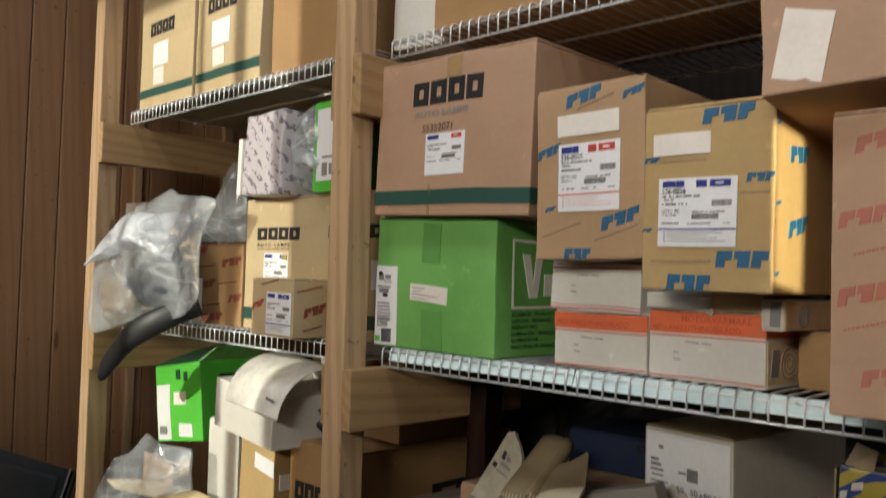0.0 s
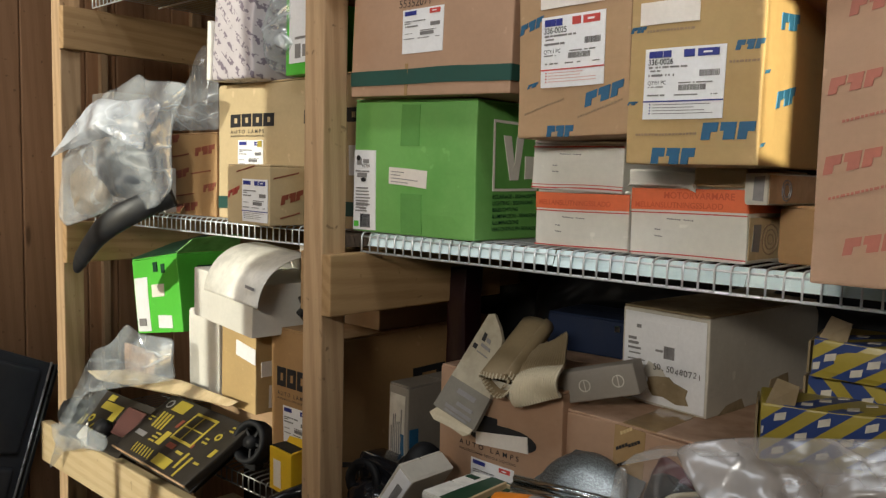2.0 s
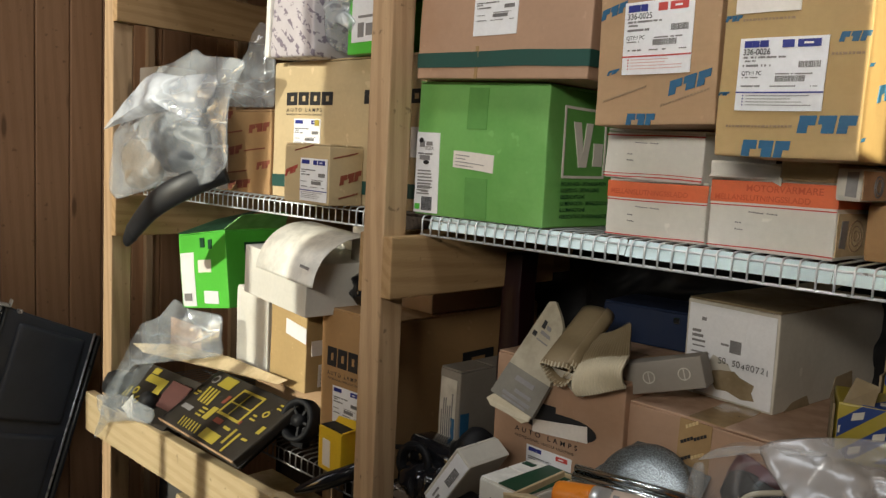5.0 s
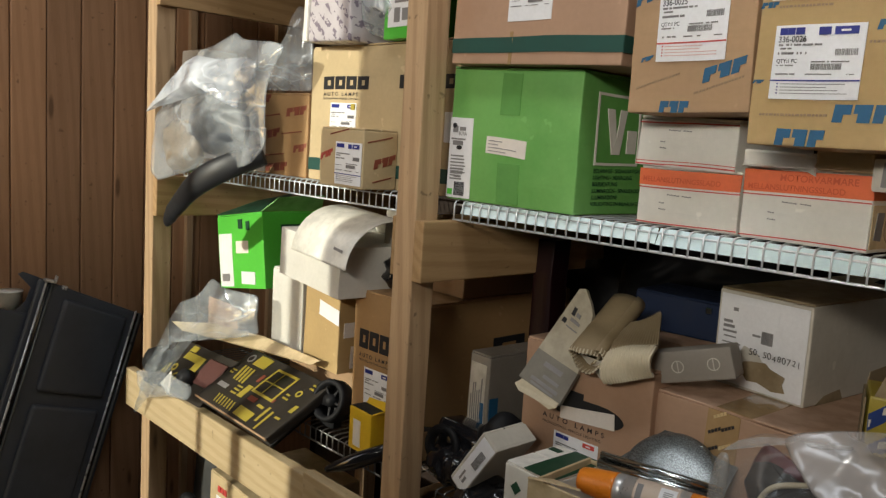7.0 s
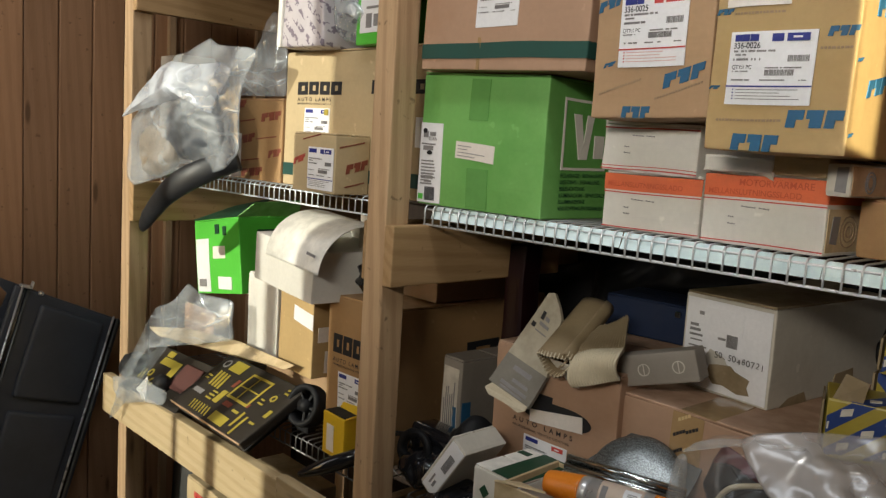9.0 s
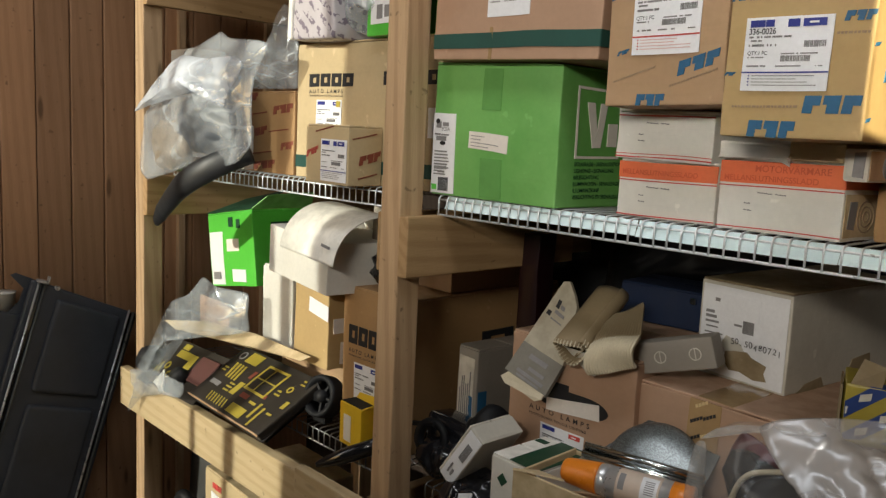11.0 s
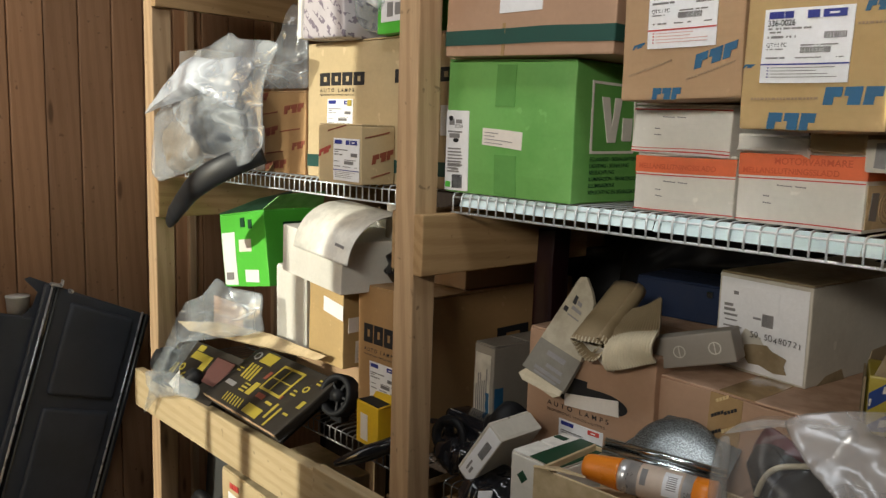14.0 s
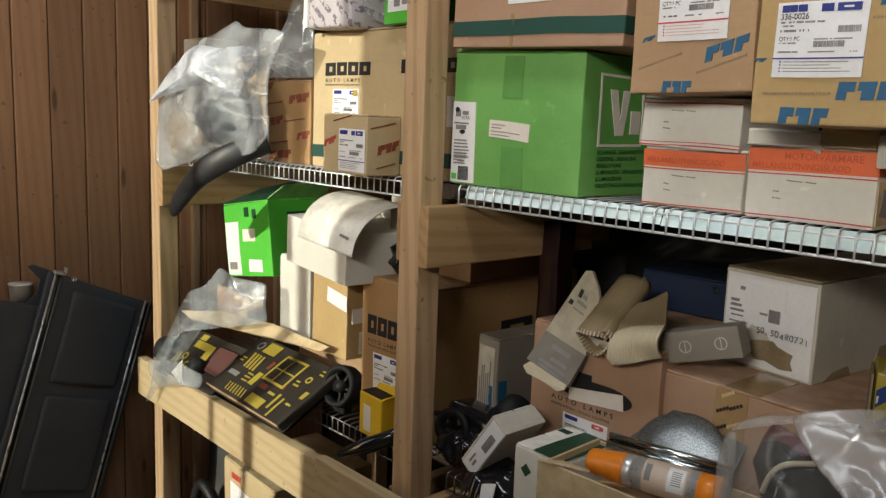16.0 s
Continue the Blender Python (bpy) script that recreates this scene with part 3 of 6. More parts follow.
c.slab("small_print", M_INK_GREY, "front", [(0.006, 0.070 - 0.0052 * i, rnd.uniform(0.02, 0.036), 0.0022) for i in range(8)] + [(0.008, 0.108, 0.012, 0.01), (0.024, 0.111, 0.014, 0.006), (0.009, 0.088, 0.024, 0.007)], lift=0.0008)
c.slab("barcode", M_INK, "front", [(0.018 + 0.0027 * i, 0.008, 0.0014, 0.022) for i in range(9)], lift=0.0008)
c.text("ECRA", M_INK_GREY, "front", 0.022, 0.104, 0.008, 0.0008)
c.slab("small_print", M_INK_GREY, "front", [(0.005, 0.0968, 0.014, 0.0024), (0.021, 0.0965, 0.018, 0.0024), (0.016, 0.0372, 0.016, 0.0032)] + [(0.007 + 0.0075 * k, 0.0505 - 0.0040 * i, 0.0062, 0.0014) for i in range(3) for k in range(4)], lift=0.0010)
for u, v, a, b in ((0.025, 0.0845, 0.0065, 0.0034), (0.012, 0.1185, 0.005, 0.004)):
    c.slab("emblem", M_INK, "front", [[(u + a * math.cos(k * math.tau / 12), v + b * math.sin(k * math.tau / 12)) for k in range(12)]], lift=0.0012)
c.slab("emblem", M_GREEN_BRIGHT, "front", [(0.003, 0.009, 0.011, 0.009)], lift=0.0012)
c.slab("label", M_LABEL_WARM, "front", [[(0.085, 0.079), (0.167, 0.073), (0.168, 0.100), (0.086, 0.105)]], "small white stock label")
c.slab("small_print", M_INK_GREY, "front", [(0.091 + 0.0042 * k, 0.0975 - 0.0052 * i - 0.0003 * k, 0.003, 0.0013) for i in range(4) for k in range((7, 5, 14, 9)[i])], lift=0.0008)
tape = surface("clear_tape", (0.135, 0.34, 0.09), 0.12, 0.1, 20, 120, 0.2, coat=0.5)
c.slab("tape", tape, "front", [(0.110, 0.138, 0.040, 0.064)], "strip of glossy clear tape")
c.slab("tape", tape, "front", [(0.112, 0.004, 0.045, 0.060)], "strip of glossy clear tape")
c.slab("logo_frame", M_LABEL_WARM, "right", [[(0.036, 0.075), (0.136, 0.075), (0.132, 0.079), (0.040, 0.079)], [(0.136, 0.075), (0.136, 0.182), (0.132, 0.178), (0.132, 0.079)], [(0.136, 0.182), (0.036, 0.182), (0.040, 0.178), (0.132, 0.178)], [(0.036, 0.182), (0.036, 0.075), (0.040, 0.079), (0.040, 0.178)]])
c.slab("brand_mark", M_LABEL_WARM, "right", [[(0.058, 0.160), (0.075, 0.160), (0.082, 0.116), (0.088, 0.160), (0.104, 0.160), (0.091, 0.092), (0.073, 0.092)]])
c.slab("brand_mark", M_LABEL_WARM, "right", [(0.106, 0.094, 0.022, 0.036)])
for i, words in enumerate(("ECLAIRAGE - SIGNALISATION", "LIGHTING - SIGNALLING", "BELEUCHTUNG", "ILUMINACION - SENALIZACION", "ILLUMINAZIONE", "VERLICHTING EN SIGNALISATIE")):
    c.text(words, M_GREEN_DARK, "right", 0.036, 0.064 - 0.0102 * i, 0.0084, stretch=0.98)
# its right end has sunk under the load
for ob in [c.ob] + list(c.ob.children):
    if ob.type == "MESH":
        for v in ob.data.vertices:
            v.co.z -= 0.0105 * (v.co.x / 0.262) * (v.co.z / 0.207)

# brown lamp carton on it
c = Carton("brown_lamp_carton", "large brown carton with a dark teal band on a green carton", at(0.012, 0.045, MID + 0.2112, -0.5, 0, 2.0), (0.318, 0.40, 0.236), M_KRAFT_ROSE, 0.002, 0.002, 2)
blocks(c, "front", 0.080, 0.167, 0.146, 0.036, M_INK)
c.text("AUTO LAMPS", M_INK_GREY, "front", 0.086, 0.149, 0.014, stretch=1.35)
c.text("55352071", M_INK, "front", 0.104, 0.126, 0.016, stretch=1.05, weight=-0.004)
c.slab("band", M_TEAL, "front", [(0.0, 0.0165, 0.318, 0.022)], "dark teal printed band")
c.slab("band", M_TEAL, "right", [(0.0, 0.0165, 0.40, 0.022)])
c.address_label("front", 0.113, 0.060, 0.082, 0.062, M_INK_BLUE, rnd, None, 1, tint=M_RED)
c.slab("tape", M_TAPE, "front", [(0.15, 0.205, 0.03, 0.031)])
c.slab("tape", M_TAPE, "front", [(0.120, 0.0, 0.006, 0.046)])

# two parts cartons with slanting blue print
c = Carton("blue_print_carton", "kraft parts carton with slanting blue maker's marks and a label", at(0.354, 0.030, MID + 0.1405, 1.5, 0, -1.0), (0.158, 0.22, 0.216), M_KRAFT, 0.002, 0.002, 3, group="blue print cartons")
c.brand_pattern(M_BLUE_PRINT, M_PRINT_FAINT, "front", [(0.046, 0.190, 0.052, 0.2), (0.128, 0.192, 0.029, 0.25), (0.001, 0.128, 0.036, 0.25), (0.100, 0.034, 0.052, 0.25), (0.044, 0.0008, 0.040, 0.0), (0.014, 0.060, 0.016, 0.2)], [(0.01, 0.028, 0.06, 0.28), (0.09, 0.022, 0.06, 0.28), (0.062, 0.186, 0.05, 0.28)])
c.brand_pattern(M_BLUE_PRINT, M_PRINT_FAINT, "right", [(0.03, 0.15, 0.05, 0.25), (0.12, 0.07, 0.05, 0.25)])
c.slab("label", M_LABEL_WARM, "front", [(0.034, 0.155, 0.09, 0.027)], "plain white paper strip", lift=0.0008)
c.lift += 0.0010
c.address_label("front", 0.036, 0.060, 0.09, 0.085, M_INK_BLUE, rnd, M_RED, 2, "336-0025")

c = Carton("blue_print_carton", "golden kraft parts carton with blue marks and a white label", at(0.536, -0.012, MID + 0.108, 1.5, 0, 0.5), (0.144, 0.20, 0.196), M_KRAFT_GOLD, 0.002, 0.002, 4, group="blue print cartons")
c.brand_pattern(M_BLUE_PRINT, M_PRINT_FAINT, "front", [(0.068, 0.176, 0.056, 0.05), (0.115, 0.112, 0.028, 0.0), (0.0, 0.138, 0.018, 0.0), (0.0, 0.062, 0.011, 0.0), (0.085, 0.026, 0.056, 0.0), (0.03, 0.001, 0.05, 0.0)], [(0.012, 0.03, 0.065, 0.02), (0.02, 0.137, 0.05, 0.0), (0.11, 0.10, 0.03, 0.0)])
c.brand_pattern(M_BLUE_PRINT, M_PRINT_FAINT, "right", [(0.035, 0.135, 0.05, 0.12), (0.035, 0.058, 0.05, 0.2), (0.002, 0.17, 0.010, 0.2), (0.002, 0.088, 0.011, 0.2), (0.002, 0.018, 0.011, 0.2)])
c.slab("label", M_LABEL_WARM, "front", [(0.012, 0.145, 0.066, 0.024)], "plain white paper strip", lift=0.0008)
c.lift += 0.0010
c.address_label("front", 0.020, 0.047, 0.087, 0.072, M_INK_BLUE, rnd, M_INK_BLUE, 2, "336-0026")

# stacked white boxes with red and orange print
def tiny_print(u, v, n):
    """A short row of characters too small to read."""
    return [(u + 0.0026 * k, v - 0.00015 * k, 0.0017, 0.0015 - 0.0004 * (k % 2)) for k in range(n)]


c = Carton("white_cable_box", "white cardboard box with thin red lines, slightly crushed", at(0.332, 0.093, MID + 0.077, -1.5, 0, 1.5), (0.142, 0.20, 0.061), M_WHITE_CARD, 0.002, 0.003, 5, group="cable boxes")
c.slab("stripe", M_RED, "front", [(0, 0.002, 0.142, 0.0018), (0, 0.0065, 0.142, 0.001), (0, 0.056, 0.142, 0.0018)])
c.slab("small_print", M_INK_GREY, "front", tiny_print(0.045, 0.047, 7) + tiny_print(0.067, 0.0463, 5) + tiny_print(0.034, 0.032, 3) + tiny_print(0.034, 0.024, 4))
c = Carton("white_cable_box", "white cardboard box with an orange band on the shelf", at(0.338, 0.098, MID, -1), (0.144, 0.20, 0.073), M_WHITE_CARD, 0.0015, 0.002, 6, group="cable boxes")
c.slab("band", M_ORANGE, "front", [(0, 0.052, 0.144, 0.021)], "orange red printed band")
c.slab("stripe", M_RED, "front", [(0, 0.0485, 0.144, 0.0014), (0, 0.003, 0.144, 0.0014)])
c.slab("small_print", M_INK_GREY, "front", tiny_print(0.045, 0.041, 7) + tiny_print(0.067, 0.0403, 5) + tiny_print(0.034, 0.03, 3) + tiny_print(0.034, 0.022, 4))
c.text("MELLANSLUTNINGSSLADD", M_DULL_ORANGE, "front", 0.006, 0.057, 0.0093, 0.0008)
c = Carton("white_cable_box", "long white box with orange lettered band and kraft side", at(0.489, 0.088, MID, -3), (0.148, 0.30, 0.082), M_WHITE_CARD, 0.0015, 0.002, 7, group="cable boxes")
c.slab("band", M_ORANGE, "front", [(0, 0.056, 0.148, 0.026)], "orange red printed band")
c.slab("band", M_ORANGE, "right", [(0, 0.056, 0.30, 0.026)])
c.slab("stripe", M_RED, "front", [(0, 0.052, 0.148, 0.0014), (0, 0.003, 0.148, 0.0014)])
c.text("MOTORVÄRMARE", M_DULL_ORANGE, "front", 0.045, 0.070, 0.011, 0.0008)
c.text("MELLANSLUTNINGSSLADD", M_DULL_ORANGE, "front", 0.006, 0.059, 0.0095, 0.0008)
c.slab("small_print", M_INK_GREY, "front", tiny_print(0.05, 0.045, 7) + tiny_print(0.072, 0.0443, 5) + tiny_print(0.034, 0.032, 3) + tiny_print(0.034, 0.024, 4))
c.slab("picture", M_KRAFT_PALE, "right", [(0.004, 0.004, 0.13, 0.047)], "faded photo panel of a plug and cable")
c.slab("picture_plug", M_INK_GREY, "right", [[(0.010, 0.014), (0.028, 0.012), (0.031, 0.043), (0.014, 0.043)]], lift=0.0008)
for r in (0.018, 0.012, 0.0065):
    c.slab("picture_cable", M_PRINT_FAINT, "right", [[(0.055 + p * math.cos(a) * 1.2, 0.026 + p * math.sin(a)) for p, a in ((r, k), (r, k + 0.4), (r - 0.0014, k + 0.4), (r - 0.0014, k))] for k in [q * 0.4 for q in range(16)]], lift=0.0008)
# crushed pieces squeezed between it and the carton above
c = Carton("crushed_white_box", "crushed white box squeezed under a carton", at(0.492, 0.075, MID + 0.0845, 2), (0.082, 0.16, 0.021), M_WHITE_CARD, -0.003, 0.008, 8, flaps=False)
c = Carton("crushed_kraft_box", "crumpled torn kraft box squeezed under a carton", at(0.577, 0.075, MID + 0.0845, -2), (0.06, 0.16, 0.022), M_KRAFT_PALE, -0.003, 0.008, 9, flaps=False)
c = Carton("kraft_carton", "dark brown carton wedged between boxes", at(0.652, 0.135, MID, 0), (0.08, 0.2, 0.0625), M_KRAFT_DARK, 0.001, 0.003, 19)
c = Carton("kraft_cable_box", "small worn box end with a dark plug picture", at(0.641, 0.058, MID + 0.0668, -3), (0.025, 0.2, 0.034), M_GREY_CARD, 0.001, 0.002, 10, flaps=False)
c.slab("picture_plug", M_INK_GREY, "front", [[(0.010, 0.005), (0.021, 0.004), (0.022, 0.031), (0.011, 0.030)]], "dark plug picture")
c.slab("picture", M_KRAFT, "right", [(0.003, 0.002, 0.19, 0.030)], "faded kraft picture panel")
for r in (0.012, 0.008):
    c.slab("picture_cable", M_INK_GREY, "right", [[(0.042 + p * math.cos(a), 0.016 + p * math.sin(a)) for p, a in ((r, k), (r, k + 0.4), (r - 0.0014, k + 0.4), (r - 0.0014, k))] for k in [q * 0.4 for q in range(16)]], lift=0.0008)

# rosy carton at the end of the shelf and the box that leans out on top of it
c = Carton("red_print_carton", "tall rosy kraft carton with slanting red marks", at(0.742, -0.032, MID, 2), (0.168, 0.24, 0.272), M_KRAFT_ROSE, 0.002, 0.002, 11)
c.brand_pattern(M_RED_FADED, M_RED_FADED, "front", [(0.006, 0.168, 0.044, 0.2), (0.006, 0.098, 0.048, 0.2), (0.026, 0.026, 0.046, 0.2), (0.02, 0.236, 0.045, 0.2), (0.085, 0.06, 0.045, 0.2), (0.09, 0.135, 0.045, 0.2), (0.09, 0.205, 0.045, 0.2)], [(0.02, 0.144, 0.05, 0.25), (0.012, 0.076, 0.05, 0.25)])
c = Carton("kraft_carton", "kraft carton with a pale paper label, tipped out over the shelf", at(0.688, -0.062, MID + 0.292, 6, -4, -3), (0.24, 0.26, 0.19), M_KRAFT_ROSE, 0.003, 0.004, 12)
c.slab("label", M_LABEL_WARM, "front", [[(0.008, 0.016), (0.052, 0.004), (0.070, 0.068), (0.024, 0.082)]], "slanting pale paper label")

# ---- left-hand bay, middle shelf ----
c = Carton("tan_lamp_carton", "wide tan carton with a maker's mark and teal band", at(-0.436, 0.088, MID, 0), (0.424, 0.36, 0.256), M_KRAFT_PALE, 0.002, 0.002, 13)
blocks(c, "front", 0.041, 0.177, 0.146, 0.024, M_INK)
c.text("AUTO LAMPS", M_INK, "front", 0.042, 0.165, 0.0098, stretch=1.35, spacing=1.6)
c.text("PROFESSIONAL VEHICLE LIGHTING", M_INK, "front", 0.042, 0.1585, 0.0046, stretch=1.4, spacing=1.15)
blocks(c, "front", 0.275, 0.177, 0.146, 0.024, M_INK)
c.slab("band", M_TEAL, "front", [(0.0, 0.02, 0.424, 0.024)], "dark teal printed band")
c.address_label("front", 0.068, 0.084, 0.086, 0.068, M_INK_BLUE, rnd, None, 1)
c.slab("label_spot", M_YELLOW_PRINT, "front", [(0.138, 0.1395, 0.013, 0.011)], lift=0.0016)
c.slab("label", M_LABEL, "front", [(0.395, 0.088, 0.03, 0.05)])

c = Carton("small_red_print_carton", "small kraft carton with a white label, red marks", at(-0.284, 0.011, MID, 0), (0.128, 0.074, 0.101), M_KRAFT_PALE, 0.0015, 0.0015, 14, group="small red print cartons")
c.brand_pattern(M_DEEP_RED, M_BROWN_RED, "front", [(0.003, 0.044, 0.036, 0.3)], [(0.03, 0.09, 0.05, 0.2)])
c.brand_pattern(M_BROWN_RED, M_BROWN_RED, "right", [(0.022, 0.036, 0.048, 0.22)], [(0.008, 0.08, 0.05, 0.2), (0.022, 0.012, 0.04, 0.2)])
c.lift += 0.0010
c.address_label("front", 0.050, 0.005, 0.075, 0.074, M_INK_BLUE, rnd, M_INK_BLUE, 2)

c = Carton("dark_red_print_carton", "orange brown carton printed with dark red marks", at(-0.632, 0.084, MID, 0), (0.192, 0.18, 0.166), M_KRAFT_DARK, 0.002, 0.002, 15)
c.brand_pattern(M_BROWN_RED, M_BROWN_RED, "front", [(0.004, 0.148, 0.046, 0.08), (0.115, 0.122, 0.072, 0.1), (0.008, 0.070, 0.085, 0.15), (0.145, 0.048, 0.045, 0.15), (0.04, 0.003, 0.085, 0.1)], [(0.01, 0.118, 0.08, 0.1), (0.1, 0.085, 0.07, 0.1), (0.02, 0.035, 0.09, 0.1)])
c = Carton("small_white_box", "plain white box behind a polythene bag", at(-1.268, 0.205, 1.4385, 0), (0.13, 0.10, 0.29), M_WHITE_CARD, 0.001, 0.001, 16)
c = Carton("green_white_box", "small green and white box on a tan carton", at(-0.196, 0.072, MID + 0.2605, -2), (0.14, 0.12, 0.16), M_GREEN_BRIGHT, 0.001, 0.001, 17)
c.slab("label", M_LABEL, "front", [(0.012, 0.02, 0.09, 0.13)], "white panel with small print")
c.slab("small_print", M_INK_GREY, "front", [(0.03, 0.028, 0.016, 0.024), (0.052, 0.03, 0.018, 0.02), (0.03, 0.06, 0.04, 0.004)], lift=0.0008)

# ---- upper shelf ----
for x, lab in ((-0.945, "orange kraft lamp carton with a white label, upper shelf"), (-0.668, "orange kraft lamp carton, label torn, upper shelf")):
    c = Carton("upper_lamp_carton", lab, at(x, 0.085, TOPS, 0), (0.262, 0.36, 0.30), M_KRAFT_PALE, 0.002, 0.002, int(-x * 100), group="upper lamp cartons")
    blocks(c, "front", 0.05, 0.175, 0.12, 0.033, M_INK)
    c.slab("band", M_TEAL, "front", [(0, 0.028, 0.262, 0.02)])
    c.slab("label", M_LABEL, "front", [(0.07, 0.10, 0.075, 0.055)], "white printed label")
    c.slab("label", M_LABEL_WARM, "front", [(0.075, 0.055, 0.05, 0.04)])
c = Carton("kraft_carton", "brown kraft carton with folded corner on the upper shelf", at(-0.37, 0.09, TOPS, 0), (0.27, 0.35, 0.26), M_KRAFT_DARK, 0.002, 0.003, 21)
c = Carton("kraft_carton", "long brown carton lying on the upper shelf", at(0.09, 0.09, TOPS, 0), (0.5, 0.36, 0.22), M_KRAFT_DARK, 0.002, 0.002, 22)
c = Carton("white_carton", "white carton on the upper shelf", at(-0.04, 0.12, TOPS, 8), (0.11, 0.2, 0.16), M_WHITE_CARD, 0.002, 0.002, 23)

# ---- right-hand bay, lower shelf ----
c = Carton("brown_lamp_carton", "brown lamp carton with a hand hole on the lower shelf", at(0.128, 0.142, LOW, -1), (0.238, 0.36, 0.278), M_KRAFT_ROSE, 0.002, 0.002, 31)
# flat black shape stands in for the shaded opening of the hand hole
c.slab("hand_hole", M_INK, "front", [[(0.125 + 0.045 * math.cos(a) + (0.025 if math.cos(a) > 0 else -0.025), 0.192 + 0.016 * math.sin(a)) for a in [k * math.tau / 20 for k in range(20)]]])
c.slab("label", M_LABEL_WARM, "front", [[(0.080, 0.170), (0.181, 0.179), (0.179, 0.203), (0.080, 0.189)]], "plain white paper strip", lift=0.0008)
c.text("AUTO LAMPS", M_INK, "front", 0.046, 0.163, 0.0105, stretch=1.2, spacing=1.75)
c.text("PROFESSIONAL VEHICLE LIGHTING", M_INK, "front", 0.046, 0.154, 0.0055, stretch=1.1, spacing=1.2)
c.slab("brand_mark", M_INK, "front", [(0.054, 0.186, 0.026, 0.028), (0.09, 0.205, 0.03, 0.012)])
c.address_label("front", 0.07, 0.085, 0.085, 0.062, M_INK_BLUE, rnd, None, 1, tint=M_RED)
c = Carton("taped_carton", "rosy kraft carton closed with printed shiny tape", at(0.362, 0.150, LOW, -3), (0.250, 0.53, 0.2525), M_KRAFT_ROSE, 0.002, 0.003, 32)
c.slab("tape", M_TAPE, "front", [(0.084, 0.160, 0.046, 0.092)], "shiny brown packing tape with black print")
for i, (u, v) in enumerate(((0.090, 0.168), (0.108, 0.176), (0.088, 0.193), (0.106, 0.201), (0.089, 0.218), (0.107, 0.226), (0.094, 0.240))):
    for k in range(4):
        p, q = u + 0.0044 * k, v + 0.0026 * k
        c.slab("tape_print", M_INK if i % 3 else M_GOLD_PRINT, "front", [[(p, q), (p + 0.0034, q + 0.002), (p + 0.0022, q + 0.0062), (p - 0.0012, q + 0.0042)]], lift=0.0008)
c.slab("tape", M_TAPE, "top", [(0.095, 0.0, 0.05, 0.50)], lift=0.0035)
# top flaps coloured browner to hold the shade lying on them
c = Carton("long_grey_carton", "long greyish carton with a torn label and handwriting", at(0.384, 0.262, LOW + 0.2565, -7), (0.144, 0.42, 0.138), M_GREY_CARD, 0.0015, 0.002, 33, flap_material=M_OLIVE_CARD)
c.slab("label", M_LABEL, "front", [[(0.004, 0.006), (0.045, 0.004), (0.141, 0.005), (0.140, 0.133), (0.004, 0.133)]], "half torn white label")
c.slab("label", M_LABEL, "front", [(0.03, 0.09, 0.068, 0.032)], lift=0.0008)
c.slab("small_print", M_INK_GREY, "front", [(0.012, 0.092, 0.014, 0.004), (0.012, 0.085, 0.018, 0.004), (0.012, 0.078, 0.022, 0.003), (0.014, 0.071, 0.02, 0.002), (0.06, 0.080, 0.012, 0.003), (0.026, 0.110, 0.008, 0.005), (0.012, 0.062, 0.03, 0.002)], lift=0.0010)
c.slab("barcode", M_INK_GREY, "front", [(0.074 + 0.0022 * i, 0.072, 0.0015, 0.018) for i in range(8)], lift=0.0010)
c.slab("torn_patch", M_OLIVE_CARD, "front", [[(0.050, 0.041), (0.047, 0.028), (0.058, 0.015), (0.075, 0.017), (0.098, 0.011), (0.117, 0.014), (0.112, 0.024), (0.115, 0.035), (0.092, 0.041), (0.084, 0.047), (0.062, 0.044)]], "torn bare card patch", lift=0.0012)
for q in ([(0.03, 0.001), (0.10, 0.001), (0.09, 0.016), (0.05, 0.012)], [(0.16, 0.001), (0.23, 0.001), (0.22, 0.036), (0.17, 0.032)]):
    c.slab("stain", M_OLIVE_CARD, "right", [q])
for i, sign in enumerate("50-50480721"):
    c.text(sign, M_INK, "front", 0.0575 + 0.0072 * i, 0.0535 + 0.0012 * math.sin(i * 2.3), 0.0122 + 0.0010 * math.cos(i * 1.7), 0.0014, 1.0, None, 0.12 * math.sin(i * 1.9), 1.0, -0.002)

# ---- left-hand bay, lower shelf ----
# darker kraft chosen to carry the shade down its right side
c = Carton("lamp_carton", "brown lamp carton with a label behind the post", at(-0.276, 0.102, LOW, 0), (0.19, 0.42, 0.288), M_KRAFT_DARK, 0.002, 0.002, 41)
blocks(c, "front", 0.02, 0.18, 0.12, 0.036, M_INK)
c.text("AUTO LAMPS", M_INK, "front", 0.022, 0.163, 0.0105, stretch=1.1, spacing=1.5)
c.text("PROFESSIONAL VEHICLE LIGHTING", M_INK, "front", 0.022, 0.155, 0.0050, stretch=1.1, spacing=1.15)
c.address_label("front", 0.04, 0.07, 0.08, 0.075, M_INK_BLUE, rnd, None, 1)
c.slab("logo_frame", M_INK, "right", [(0.19, 0.13, 0.09, 0.012), (0.19, 0.20, 0.09, 0.012), (0.19, 0.13, 0.025, 0.08), (0.255, 0.13, 0.025, 0.08)])
c = Carton("tan_carton", "golden tan carton with paper labels", at(-0.424, 0.086, LOW + 0.115, -2), (0.125, 0.28, 0.163), M_KRAFT_GOLD, 0.002, 0.002, 42)
c.slab("label", M_LABEL, "front", [[(0.058, 0.107), (0.125, 0.097), (0.125, 0.127), (0.058, 0.137)]], "white paper label")
